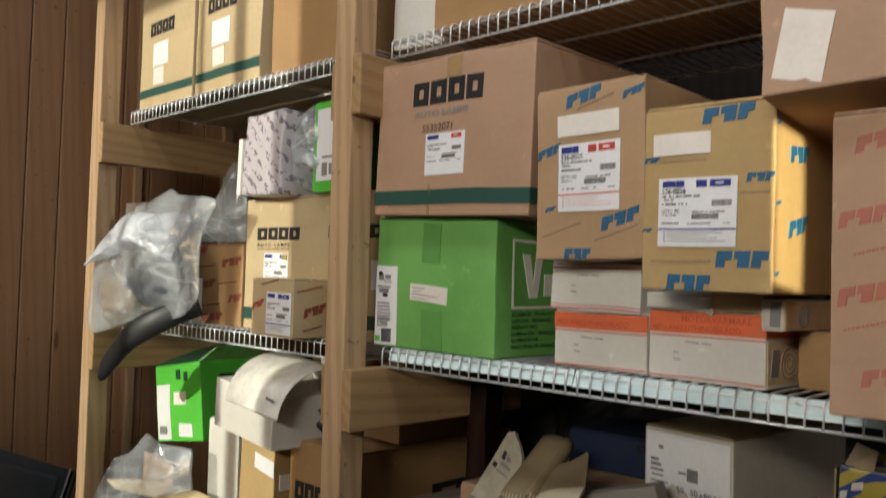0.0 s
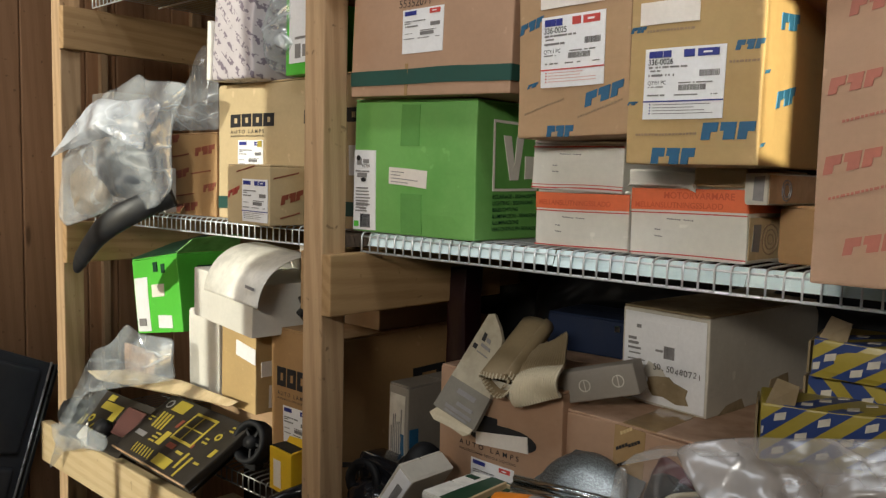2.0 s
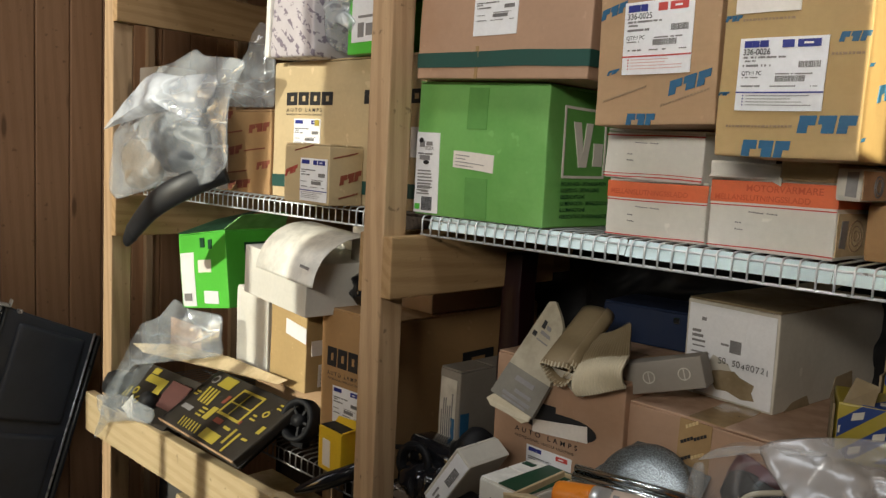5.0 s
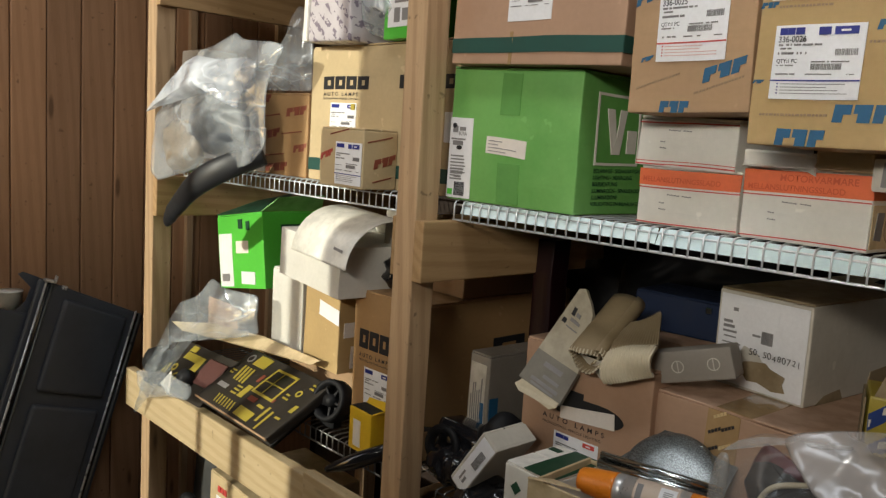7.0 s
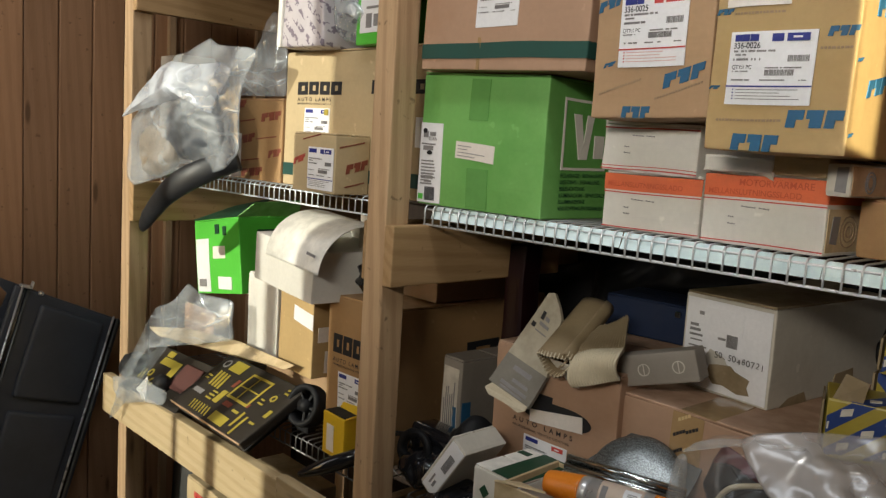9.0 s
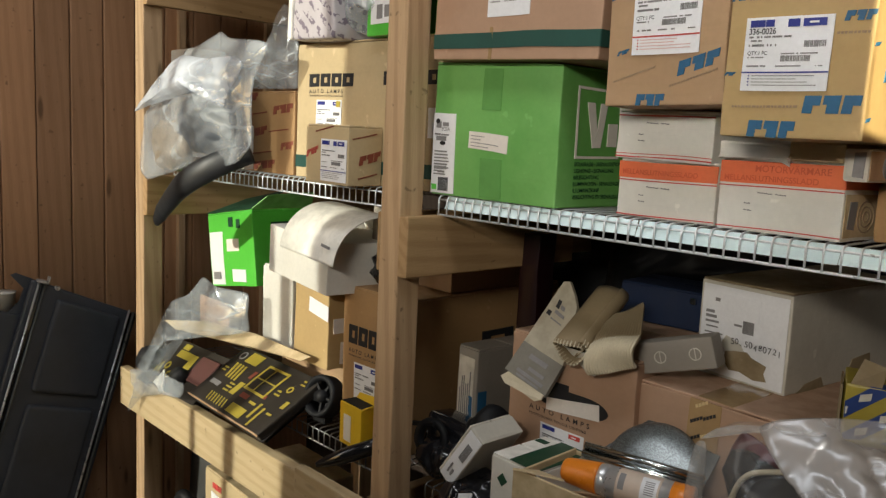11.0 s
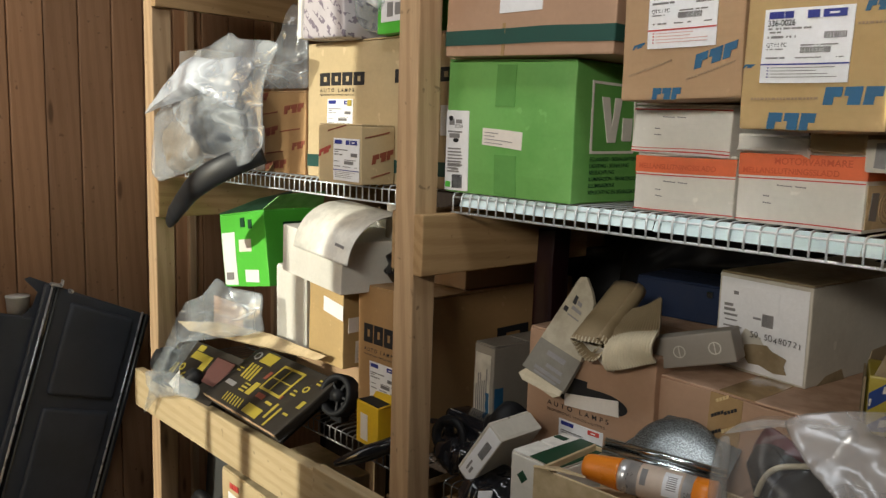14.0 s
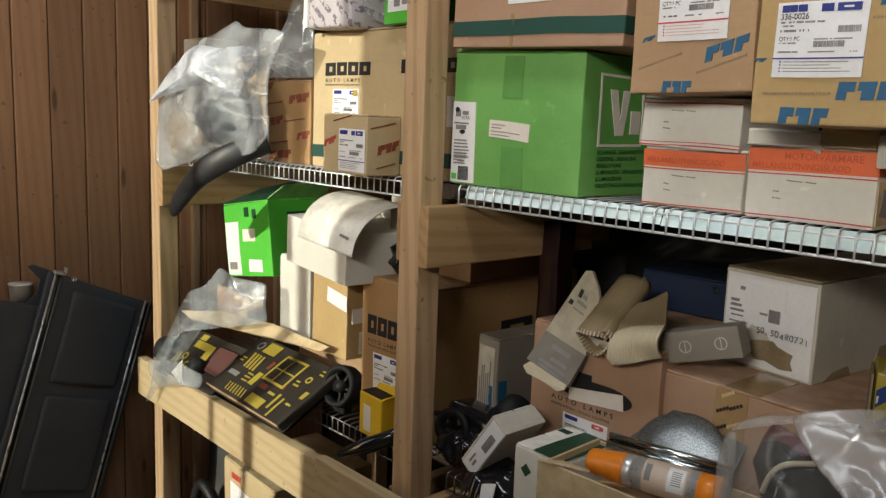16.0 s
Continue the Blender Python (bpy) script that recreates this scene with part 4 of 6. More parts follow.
c.slab("label", M_LABEL_WARM, "right", [(0.012, 0.072, 0.10, 0.03), (0.03, 0.008, 0.08, 0.045)], "worn paper labels")
c.slab("small_print", M_INK_GREY, "right", [(0.036, 0.014 + 0.008 * i, 0.02 + 0.012 * (i % 3), 0.003) for i in range(4)], lift=0.0010)
c = Carton("white_carton", "tall white carton with torn edge", at(-0.576, 0.102, LOW + 0.115, -2), (0.124, 0.24, 0.169), M_WHITE_CARD, 0.002, 0.002, 43)
c = Carton("kraft_carton", "low brown carton set back under other boxes", at(-0.600, 0.168, LOW, 0), (0.318, 0.30, 0.111), M_KRAFT, 0.001, 0.001, 47)
c = Carton("white_flap_carton", "white carton with its lid flap curling open", at(-0.49, 0.062, LOW + 0.289, -5, 0, 3), (0.24, 0.26, 0.098), M_WHITE_CARD, 0.001, 0.002, 44, flaps=False)
c = Carton("bright_green_carton", "bright green parts carton, flap open, tilted", at(-0.884, 0.140, LOW + 0.181, 2, 0, -9), (0.205, 0.17, 0.178), M_GREEN_BRIGHT, 0.001, 0.001, 45)
c.slab("label", M_LABEL, "front", [(0.005, 0.005, 0.062, 0.13)], "tall white printed label")
c.slab("label", M_LABEL_WARM, "front", [(0.085, 0.085, 0.055, 0.03)])
c = Carton("yellow_carton", "small open yellow box with a white label", at(-0.222, 0.060, LOW, -4), (0.072, 0.036, 0.080), M_YELLOW, 0.001, 0.001, 46, flaps=False)
c.slab("label", M_LABEL_WARM, "front", [(0.016, 0.010, 0.024, 0.050)])
# flat black slab stands in for the shade inside the open top
c.slab("inside", M_DULL_BLACK, "top", [(0.003, 0.003, 0.066, 0.030)], "black slab for the shaded open mouth", lift=0.0008)

# ---- soft and odd-shaped things ----
def outline_blob(cx, cy, cz, radii, depth, seed, amp=0.012, freq=14.0, n=64, m=24, squash=0.75, floor_z=None, back=1.0):
    """A closed crumpled skin; radii are its reach in even steps of angle round its middle, from +x over +z."""
    k = len(radii)
    off = Vector((seed * 3.1, seed * 1.7, seed * 2.3))
    bm = bmesh.new()
    rings = []
    for i in range(1, m):
        ph = math.pi * i / m
        s, c = math.sin(ph) ** squash, math.cos(ph)
        ring = []
        for j in range(n):
            a = math.tau * j / n
            f = j * k / n
            i0 = int(f)
            t = f - i0
            t = t * t * (3 - 2 * t)
            r = radii[i0 % k] * (1 - t) + radii[(i0 + 1) % k] * t
            p = Vector((cx + r * s * math.cos(a), cy - depth * c * (1.0 if c > 0 else back), cz + r * s * math.sin(a)))
            q = Vector((p.x * 0.8 + p.z * 0.5, p.y, p.z * 1.2 - p.x * 0.4)) * freq + off
            fold = 1 - 2.2 * abs(noise.noise(q)) + 0.35 * (1 - 2 * abs(noise.noise(q * 2.7)))
            d = noise.voronoi(q * 0.7)[0]
            fold -= 1.1 * max(0.0, 0.35 - (d[1] - d[0]))
            p += Vector((math.cos(a) * s * 0.6, -c, math.sin(a) * s * 0.6)) * amp * (fold - 0.5)
            if floor_z is not None and p.z < floor_z:
                p.z = floor_z + 0.0004
            ring.append(bm.verts.new(p))
        rings.append(ring)
    for r0, r1 in zip(rings, rings[1:]):
        for j in range(n):
            bm.faces.new((r0[j], r0[(j + 1) % n], r1[(j + 1) % n], r1[j]))
    for ring in (rings[0], rings[-1]):
        bm.faces.new(ring)
    return bm


def film_bag(cx, cy, cz, radii, depth, seed, amp=0.02, n=34, m=15, squash=0.6, floor_z=None):
    """A bag of stiff film: an irregular faceted skin with sharp creases."""
    bm = outline_blob(cx, cy, cz, radii, depth, seed, amp, 9.0, n, m, squash, None)
    r = random.Random(seed)
    bm.verts.ensure_lookup_table()
    for v in bm.verts:
        v.co += Vector((r.uniform(-1, 1), r.uniform(-0.7, 0.7), r.uniform(-1, 1))) * amp * 0.45
    bmesh.ops.triangulate(bm, faces=bm.faces[:], quad_method="SHORT_EDGE" if seed % 2 else "LONG_EDGE")
    bmesh.ops.subdivide_edges(bm, edges=bm.edges[:], cuts=2, use_grid_fill=True)
    for _ in range(2):
        bmesh.ops.smooth_vert(bm, verts=bm.verts[:], factor=0.45, use_axis_x=True, use_axis_y=True, use_axis_z=True)
    for v in bm.verts:
        q = Vector((v.co.x * 0.9 + v.co.z * 0.5, v.co.y, v.co.z * 0.5 - v.co.x * 0.3)) * 46 + Vector((seed, 0, 0))
        v.co += Vector((0.4, -1, 0.4)) * amp * 0.10 * (1 - 2 * abs(noise.noise(q)))
        if floor_z is not None and v.co.z < floor_z:
            v.co.z = floor_z + 0.0004
    bm.normal_update()
    return bm


def film_panel(corners, y0, y1, bulge, seed, amp=0.014, lie=35.0, back=0.02, n=110, m=34, floor_z=None, long=6.0, short=21.0, fine=1.0):
    """A loose skin of film inside a ring of (x, z) corners: long folds lying at an angle, sharp creases, a flat back."""
    ps = [Vector((a, b)) for a, b in corners]
    mid = sum(ps, Vector((0, 0))) / len(ps)
    xa, xb = min(p.x for p in ps), max(p.x for p in ps)
    lens = [(ps[(i + 1) % len(ps)] - p).length for i, p in enumerate(ps)]
    total = sum(lens)
    rim = []
    for j in range(n):
        d, i = total * j / n, 0
        while d > lens[i]:
            d -= lens[i]
            i += 1
        rim.append(ps[i].lerp(ps[(i + 1) % len(ps)], d / lens[i]))
    for _ in range(2):
        rim = [(rim[j - 1] + rim[j] * 4 + rim[(j + 1) % n]) / 6 for j in range(n)]
    ca, sa = math.cos(radians(lie)), math.sin(radians(lie))

    def fold(p):
        w = noise.noise(Vector((p.x * 5, p.y * 5, seed * 1.3))) * 0.05
        u, v = ca * p.x + sa * p.y + w, ca * p.y - sa * p.x + w
        f = 1.0 - 2.4 * abs(noise.noise(Vector((u * long, v * short, seed * 2.1))))
        f += fine * 0.5 * (1 - 2.2 * abs(noise.noise(Vector((u * 17 + v * 9, v * 40, seed * 0.7)))))
        c = noise.voronoi(Vector((u * 13, v * 22, seed * 1.9)))[0]
        return f - fine * 0.9 * max(0.0, 0.30 - (c[1] - c[0])) + fine * 0.25 * noise.noise(Vector((p.x * 90, p.y * 90, seed)))

    bm = bmesh.new()
    sides = []
    for side in (-1, 1):
        rings = []
        for i in range(m):
            s = (i + 1) / m
            ring = []
            for j in range(n):
                p = mid.lerp(rim[j], s)
                y = y0 + (y1 - y0) * (p.x - xa) / (xb - xa)
                h = (1 - s ** 1.6) ** 0.9 if s < 1 else 0.0
                if side < 0:
                    y -= bulge * h + amp * fold(p) * min(1.0, 2.2 * (1 - s) + 0.45)
                else:
                    y += back * h - amp * fold(p) * 0.25 * s
                z = p.y if floor_z is None else max(p.y, floor_z + 0.0004)
                ring.append(bm.verts.new((p.x, y, z)) if (i < m - 1 or side < 0) else sides[0][-1][j])
            rings.append(ring)
        sides.append(rings)
        for r0, r1 in zip(rings, rings[1:]):
            for j in range(n):
                bm.faces.new((r0[j], r0[(j + 1) % n], r1[(j + 1) % n], r1[j]))
        bm.faces.new(rings[0])
    return bm


def sheet(points_u, points_v, thick=0.002):
    """A bent card: the profile points_u (x, z) drawn out along y from v0 to v1."""
    v0, v1 = points_v
    bm = bmesh.new()
    n = len(points_u)
    normals = []
    for i in range(n):
        a, b = points_u[max(0, i - 1)], points_u[min(n - 1, i + 1)]
        d = Vector((b[0] - a[0], b[1] - a[1])).normalized()
        normals.append(Vector((-d.y, d.x)))
    grid = []
    for s in (0, 1):
        for y in (v0, v1):
            grid.append([bm.verts.new((p[0] - nn.x * thick * s, y, p[1] - nn.y * thick * s)) for p, nn in zip(points_u, normals)])
    t0, t1, b0, b1 = grid
    for i in range(n - 1):
        bm.faces.new((t0[i], t0[i + 1], t1[i + 1], t1[i]))
        bm.faces.new((b0[i + 1], b0[i], b1[i], b1[i + 1]))
        bm.faces.new((t0[i + 1], t0[i], b0[i], b0[i + 1]))
        bm.faces.new((t1[i], t1[i + 1], b1[i + 1], b1[i]))
    bm.faces.new((t0[0], t1[0], b1[0], b0[0]))
    bm.faces.new((t1[-1], t0[-1], b0[-1], b1[-1]))
    return bm


def quad_card(corners, thick=0.0025):
    """A flat card from its four or more corners."""
    ps = [Vector(p) for p in corners]
    nn = (ps[1] - ps[0]).cross(ps[2] - ps[0]).normalized()
    bm = bmesh.new()
    a = [bm.verts.new(p) for p in ps]
    b = [bm.verts.new(p - nn * thick) for p in ps]
    bm.faces.new(a)
    bm.faces.new(b[::-1])
    for i in range(len(ps)):
        j = (i + 1) % len(ps)
        bm.faces.new((a[j], a[i], b[i], b[j]))
    return bm


def smooth_line(pts, n=8):
    """A smooth line through a few points."""
    ps = [Vector(p) for p in pts]
    out = []
    for i in range(len(ps) - 1):
        p0, p1, p2, p3 = ps[max(i - 1, 0)], ps[i], ps[i + 1], ps[min(i + 2, len(ps) - 1)]
        for k in range(n):
            t = k / n
            out.append(0.5 * ((2 * p1) + (p2 - p0) * t + (2 * p0 - 5 * p1 + 4 * p2 - p3) * t * t + (3 * p1 - p0 - 3 * p2 + p3) * t ** 3))
    out.append(ps[-1])
    return out


def printed(name, base, ink, scale, stretch, cut, rough=0.5, rows=0.0):
    """Paper with broken slanting marks all over."""
    m, nt, b = mat_base(name)
    v = coords(nt, *stretch)
    n = noise_of(nt, v, scale, 2, 0.5)
    if rows:
        tc = nt.nodes.new("ShaderNodeMapping")
        tc.inputs["Rotation"].default_value = (0.2, radians(-38), 0.5)
        nt.links.new(coords(nt), tc.inputs[0])
        w = nd(nt, "TexWave", Scale=rows)
        w.bands_direction = "Z"
        nt.links.new(tc.outputs[0], w.inputs["Vector"])
        n = mix_rgb(nt, ramp(nt, w.outputs[1], [(0.52, (0, 0, 0)), (0.56, (1, 1, 1))]), (0.0, 0.0, 0.0), n)
    g = noise_of(nt, coords(nt), 25, 4)
    col = mix_rgb(nt, ramp(nt, n, [(cut, (0, 0, 0)), (cut + 0.025, (1, 1, 1))]), base, ink)
    col = mix_rgb(nt, 0.3, col, ramp(nt, g, [(0.3, tuple(c * 0.6 for c in base)), (0.7, base)]))
    nt.links.new(col, b.inputs["Base Color"])
    b.inputs["Roughness"].default_value = rough
    bump_of(nt, b, g, 0.4, 0.003)
    return m


M_PARCEL = printed("printed_wrapping", (0.52, 0.48, 0.50), (0.09, 0.06, 0.11), 105, (0.8, 0.8, 1.0), 0.50, 0.45, 13.0)
M_DULL_RED = surface("dull_red_card", (0.10, 0.038, 0.032), 0.6, 0.2, 24, 180, 0.15)
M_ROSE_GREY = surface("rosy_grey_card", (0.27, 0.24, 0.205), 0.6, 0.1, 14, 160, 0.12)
M_INK_PALE = surface("grey_printed_card", (0.19, 0.175, 0.145), 0.7, 0.2, 24, 200, 0.15)
M_FILM_THIN = film("thin_clear_polythene", (0.66, 0.72, 0.76), 0.16, (0.05, 0.30), 0.10)

# clear bag with a lamp housing in it, middle shelf
bag = thing("polythene_bag", pose(0, 0, 0), "crumpled clear polythene bag holding a grey car part", "plastic bag")
part("film", film_panel([(-0.909, 1.453), (-0.893, 1.540), (-0.812, 1.597), (-0.741, 1.640), (-0.718, 1.684), (-0.641, 1.694), (-0.561, 1.717), (-0.542, 1.701), (-0.437, 1.693), (-0.400, 1.685), (-0.445, 1.630), (-0.455, 1.598), (-0.460, 1.548), (-0.459, 1.493), (-0.511, 1.455), (-0.588, 1.436), (-0.623, 1.455), (-0.761, 1.419), (-0.884, 1.393), (-0.921, 1.415)], -0.030, 0.004, 0.026, 3, 0.013, 40, 0.02, 130, 40, None, 3.0, 8.0, 0.45), M_FILM, bag, "clear wrinkled glossy film", True)
# cloudier film, whitened further to carry the sun on this fold
part("film_hood", film_panel([(-0.880, 1.548), (-0.803, 1.601), (-0.746, 1.634), (-0.709, 1.658), (-0.665, 1.670), (-0.583, 1.660), (-0.492, 1.664), (-0.458, 1.650), (-0.478, 1.621), (-0.508, 1.589), (-0.523, 1.556), (-0.545, 1.597), (-0.575, 1.612), (-0.640, 1.592), (-0.701, 1.581), (-0.832, 1.560)], -0.060, -0.022, 0.020, 4, 0.015, 28, 0.008, 110, 34, None, 2.2, 7.0, 0.35), M_FILM_MILK, bag, "cloudy fold of film, whitened for the sun on it", True)
part("film_tail", film_panel([(-0.619, 1.660), (-0.551, 1.701), (-0.515, 1.731), (-0.494, 1.780), (-0.455, 1.760), (-0.440, 1.698), (-0.440, 1.607), (-0.612, 1.609)], 0.085, 0.095, 0.012, 8, 0.012, 60, 0.01, 90, 26, None, 3.0, 8.0, 0.4), M_FILM, bag, "", True)
M_HOUSING = surface("blue_grey_plastic", (0.085, 0.095, 0.11), 0.35, 0.2, 15, 200, 0.1)
part("housing", outline_blob(-0.665, 0.008, 1.520, [0.13, 0.12, 0.075, 0.09, 0.12, 0.07, 0.05, 0.075], 0.034, 201, 0.012, 9, 60, 24), M_HOUSING, bag, "blue grey plastic lamp housing", True)
part("beige_part", outline_blob(-0.805, -0.008, 1.470, [0.095, 0.085, 0.065, 0.075, 0.085, 0.06, 0.045, 0.06], 0.026, 203, 0.010, 10, 60, 24), surface("dusty_beige_plastic", (0.27, 0.22, 0.165), 0.45, 0.15), bag, "", True)
part("black_tip", outline_blob(-0.862, -0.002, 1.500, [0.055, 0.035, 0.022, 0.030, 0.038, 0.035, 0.025, 0.035], 0.016, 205, 0.005, 18, 40, 16), M_HOUSING, bag, "", True)
part("white_card", bm_box(-0.605, 0.06, 1.4365, -0.597, 0.14, 1.53, 0.001), M_WHITE_CARD, bag)

M_ARM = surface("satin_black_plastic", (0.011, 0.012, 0.014), 0.48, 0.2, 18, 220, 0.08)
visor = thing("wind_deflector", pose(0, 0, 0), "black plastic curved arm hanging over the shelf edge", "car part")
pts = smooth_line([(-0.530, 0.040, 1.475), (-0.570, -0.004, 1.452), (-0.620, -0.034, 1.424), (-0.670, -0.045, 1.396), (-0.725, -0.045, 1.362), (-0.772, -0.044, 1.330), (-0.808, -0.042, 1.302)], 7)
k = len(pts)
part("arm", tube_mesh(pts, 0.028, 18, None, [(0.80 + 0.20 * math.sin(math.pi * i / (k * 0.8))) if i < k - 8 else (0.84, 0.78, 0.72, 0.66, 0.60, 0.52, 0.40, 0.2)[i - k + 8] for i in range(k)], 0.5), M_ARM, visor, "", True)

# parcel in printed wrapping
parcel = thing("wrapped_parcel", pose(-0.398, 0.050, MID + 0.2635, 0, 2, -3), "parcel in grey printed wrapping inside a clear bag", "parcel")
part("wrapping", bm_soft_box(0.142, 0.10, 0.158, 0.004, 0.002, 0.006, 61, 9), M_PARCEL, parcel, "", True)
part("white_edge", bm_box(-0.016, -0.004, 0.0, -0.002, 0.09, 0.112, 0.003, 2), M_WHITE_CARD, parcel, "white paper edge")
part("film", film_bag(0.168, 0.070, 0.085, [0.050, 0.080, 0.085, 0.08, 0.05, 0.06, 0.075, 0.075], 0.050, 12, 0.016, 24, 11, 0.6, 0.001), M_FILM, parcel, "", True)

# lid flap of the white carton
flap_owner = bpy.data.objects["white_flap_carton"]
prof = [(-0.024, 0.066), (-0.019, 0.095), (-0.002, 0.126), (0.030, 0.150), (0.070, 0.160), (0.115, 0.156), (0.155, 0.138), (0.175, 0.108)]
prof = [(p.x, p.y) for p in smooth_line([(a, b, 0) for a, b in prof], 4)]
part("lid_flap", sheet(prof, (-0.290, -0.085)), M_WHITE_CARD, flap_owner, "white card flap curling over", True, pose(0, 0, 0, 0, 3, 90))
part("lid_print", quad_card([(0.245, -0.0205, 0.098), (0.275, -0.0205, 0.096), (0.275, -0.019, 0.101), (0.245, -0.019, 0.103)], 0.0008), M_INK_GREY, flap_owner)
part("inner_bag", outline_blob(0.275, 0.12, 0.055, [0.025, 0.03, 0.03, 0.035, 0.035, 0.035, 0.04, 0.03], 0.04, 14, 0.01, 25, 40, 16), M_BLACK_GLOSS, flap_owner, "", True)
part("grey_flap", bm_box(0.2, 0.12, 0.08, 0.30, 0.124, 0.165, 0.001), M_GREY_CARD, flap_owner)

# open flaps of the bright green carton
g = bpy.data.objects["bright_green_carton"]
part("open_flap", quad_card([(0.0, 0.0, 0.182), (0.03, 0.10, 0.215), (0.17, 0.12, 0.225), (0.205, 0.0, 0.182)]), M_GREEN_DARK, g, "dark inside of an open flap")
part("open_flap", quad_card([(0.206, 0.0, 0.182), (0.207, 0.17, 0.182), (0.25, 0.15, 0.215), (0.25, 0.02, 0.21)]), M_GREEN_CARD, g)
part("symbols", quad_card([(0.10, -0.0022, 0.145), (0.118, -0.0022, 0.145), (0.118, -0.0022, 0.168), (0.10, -0.0022, 0.168)], 0.002), M_GREEN_DARK, g)
part("symbols", quad_card([(0.135, -0.0022, 0.14), (0.15, -0.0022, 0.14), (0.15, -0.0022, 0.162), (0.135, -0.0022, 0.162)], 0.002), M_GREEN_DARK, g)
part("brand_mark", quad_card([(0.105, -0.0022, 0.012), (0.165, -0.0022, 0.01), (0.165, -0.0022, 0.04), (0.105, -0.0022, 0.042)], 0.002), M_LABEL, g)
part("small_print", quad_card([(0.018, -0.0034, 0.018), (0.05, -0.0034, 0.018), (0.05, -0.0034, 0.036), (0.018, -0.0034, 0.036)], 0.001), M_INK_GREY, g)
part("side_mark", quad_card([(0.2072, 0.05, 0.10), (0.2072, 0.12, 0.10), (0.2072, 0.12, 0.15), (0.2072, 0.05, 0.15)], 0.001), M_GREEN_DARK, g)

part("open_flap", quad_card([(0.002, 0.035, 0.080), (0.070, 0.035, 0.080), (0.064, 0.040, 0.096), (0.008, 0.038, 0.092)]), M_YELLOW, bpy.data.objects["yellow_carton"])
part("open_flap", quad_card([(0.071, 0.004, 0.080), (0.071, 0.032, 0.080), (0.083, 0.030, 0.088), (0.082, 0.008, 0.086)]), M_YELLOW, bpy.data.objects["yellow_carton"])

# ---- black and yellow printed boxes on the rail ----
def marks_on_top(c, items, material):
    for r in items:
        c.slab("print_mark", material, "top", [r])


def ring_mark(u, v, r0, r1, n=14):
    return [[(u + r1 * math.cos(a), v + r1 * math.sin(a)), (u + r1 * math.cos(b), v + r1 * math.sin(b)), (u + r0 * math.cos(b), v + r0 * math.sin(b)), (u + r0 * math.cos(a), v + r0 * math.sin(a))]
            for a, b in ((k * math.tau / n, (k + 1) * math.tau / n) for k in range(n))]


c = Carton("black_yellow_box", "dark brown parts box with yellow symbols lying tilted", at(-0.660, -0.006, 0.899, -2, 31, 0) @ Matrix.Translation((0, 0, 0.026)), (0.315, 0.165, 0.022), M_DARK_CARD, 0.001, 0.002, 71, "box", "black and yellow boxes", False)
marks_on_top(c, [(0.05, 0.128, 0.05, 0.03), (0.14, 0.07, 0.085, 0.006), (0.14, 0.14, 0.085, 0.006), (0.14, 0.07, 0.006, 0.076), (0.219, 0.07, 0.006, 0.076), (0.115, 0.045, 0.02, 0.035), (0.16, 0.008, 0.06, 0.024), (0.235, 0.02, 0.008, 0.04), (0.255, 0.005, 0.007, 0.05), (0.29, 0.07, 0.012, 0.02)], M_YELLOW_PRINT)
marks_on_top(c, [[(0.045 + i * 0.013, 0.075), (0.052 + i * 0.013, 0.075), (0.042 + i * 0.013, 0.118), (0.035 + i * 0.013, 0.118)] for i in range(4)], M_YELLOW_PRINT)
marks_on_top(c, [[(0.07 + i * 0.012, 0.008), (0.074 + i * 0.012, 0.008), (0.066 + i * 0.012, 0.030), (0.062 + i * 0.012, 0.030)] for i in range(7)], M_YELLOW_PRINT)
marks_on_top(c, [[(0.085, 0.045 + i * 0.010), (0.108, 0.045 + i * 0.010), (0.108, 0.049 + i * 0.010), (0.085, 0.049 + i * 0.010)] for i in range(3)], M_YELLOW_PRINT)
c.slab("ring_mark", M_INK_GREY, "top", ring_mark(0.028, 0.14, 0.008, 0.012))
c.slab("ring_mark", M_YELLOW_PRINT, "top", ring_mark(0.265, 0.115, 0.005, 0.009))
c.slab("small_print", M_INK_GREY, "top", [(0.02, 0.045, 0.04, 0.012)])
part("torn_edge", bm_box(0.0, -0.003, 0.018, 0.315, 0.0, 0.024, 0.001), M_KRAFT, c.ob)
part("inner_tray", bm_box(0.015, 0.012, -0.026, 0.285, 0.160, -0.001, 0.002), M_DULL_BLACK, c.ob, "black tray under the lid")
marks_on_top(c, [(0.148, 0.105, 0.072, 0.003), (0.175, 0.076, 0.003, 0.064), (0.20, 0.048, 0.024, 0.006), (0.238, 0.090, 0.018, 0.004), (0.238, 0.100, 0.012, 0.004), (0.275, 0.045, 0.018, 0.005), (0.275, 0.135, 0.022, 0.004), (0.275, 0.145, 0.016, 0.004), (0.012, 0.085, 0.014, 0.004), (0.012, 0.094, 0.018, 0.004)], M_YELLOW_PRINT)
marks_on_top(c, [(0.155, 0.050, 0.030, 0.012), (0.120, 0.095, 0.012, 0.022), (0.225, 0.070, 0.006, 0.010)], M_BROWN_RED)

c = Carton("black_yellow_box", "opened dark box with yellow symbols in a clear bag", at(-0.955, 0.002, 0.862, 2, 42, 0), (0.275, 0.14, 0.045), M_DARK_CARD, 0.001, 0.002, 72, "box", "black and yellow boxes", False)
marks_on_top(c, [(0.075, 0.095, 0.085, 0.02), (0.135, 0.055, 0.025, 0.04), (0.075, 0.118, 0.03, 0.016)], M_YELLOW_PRINT)
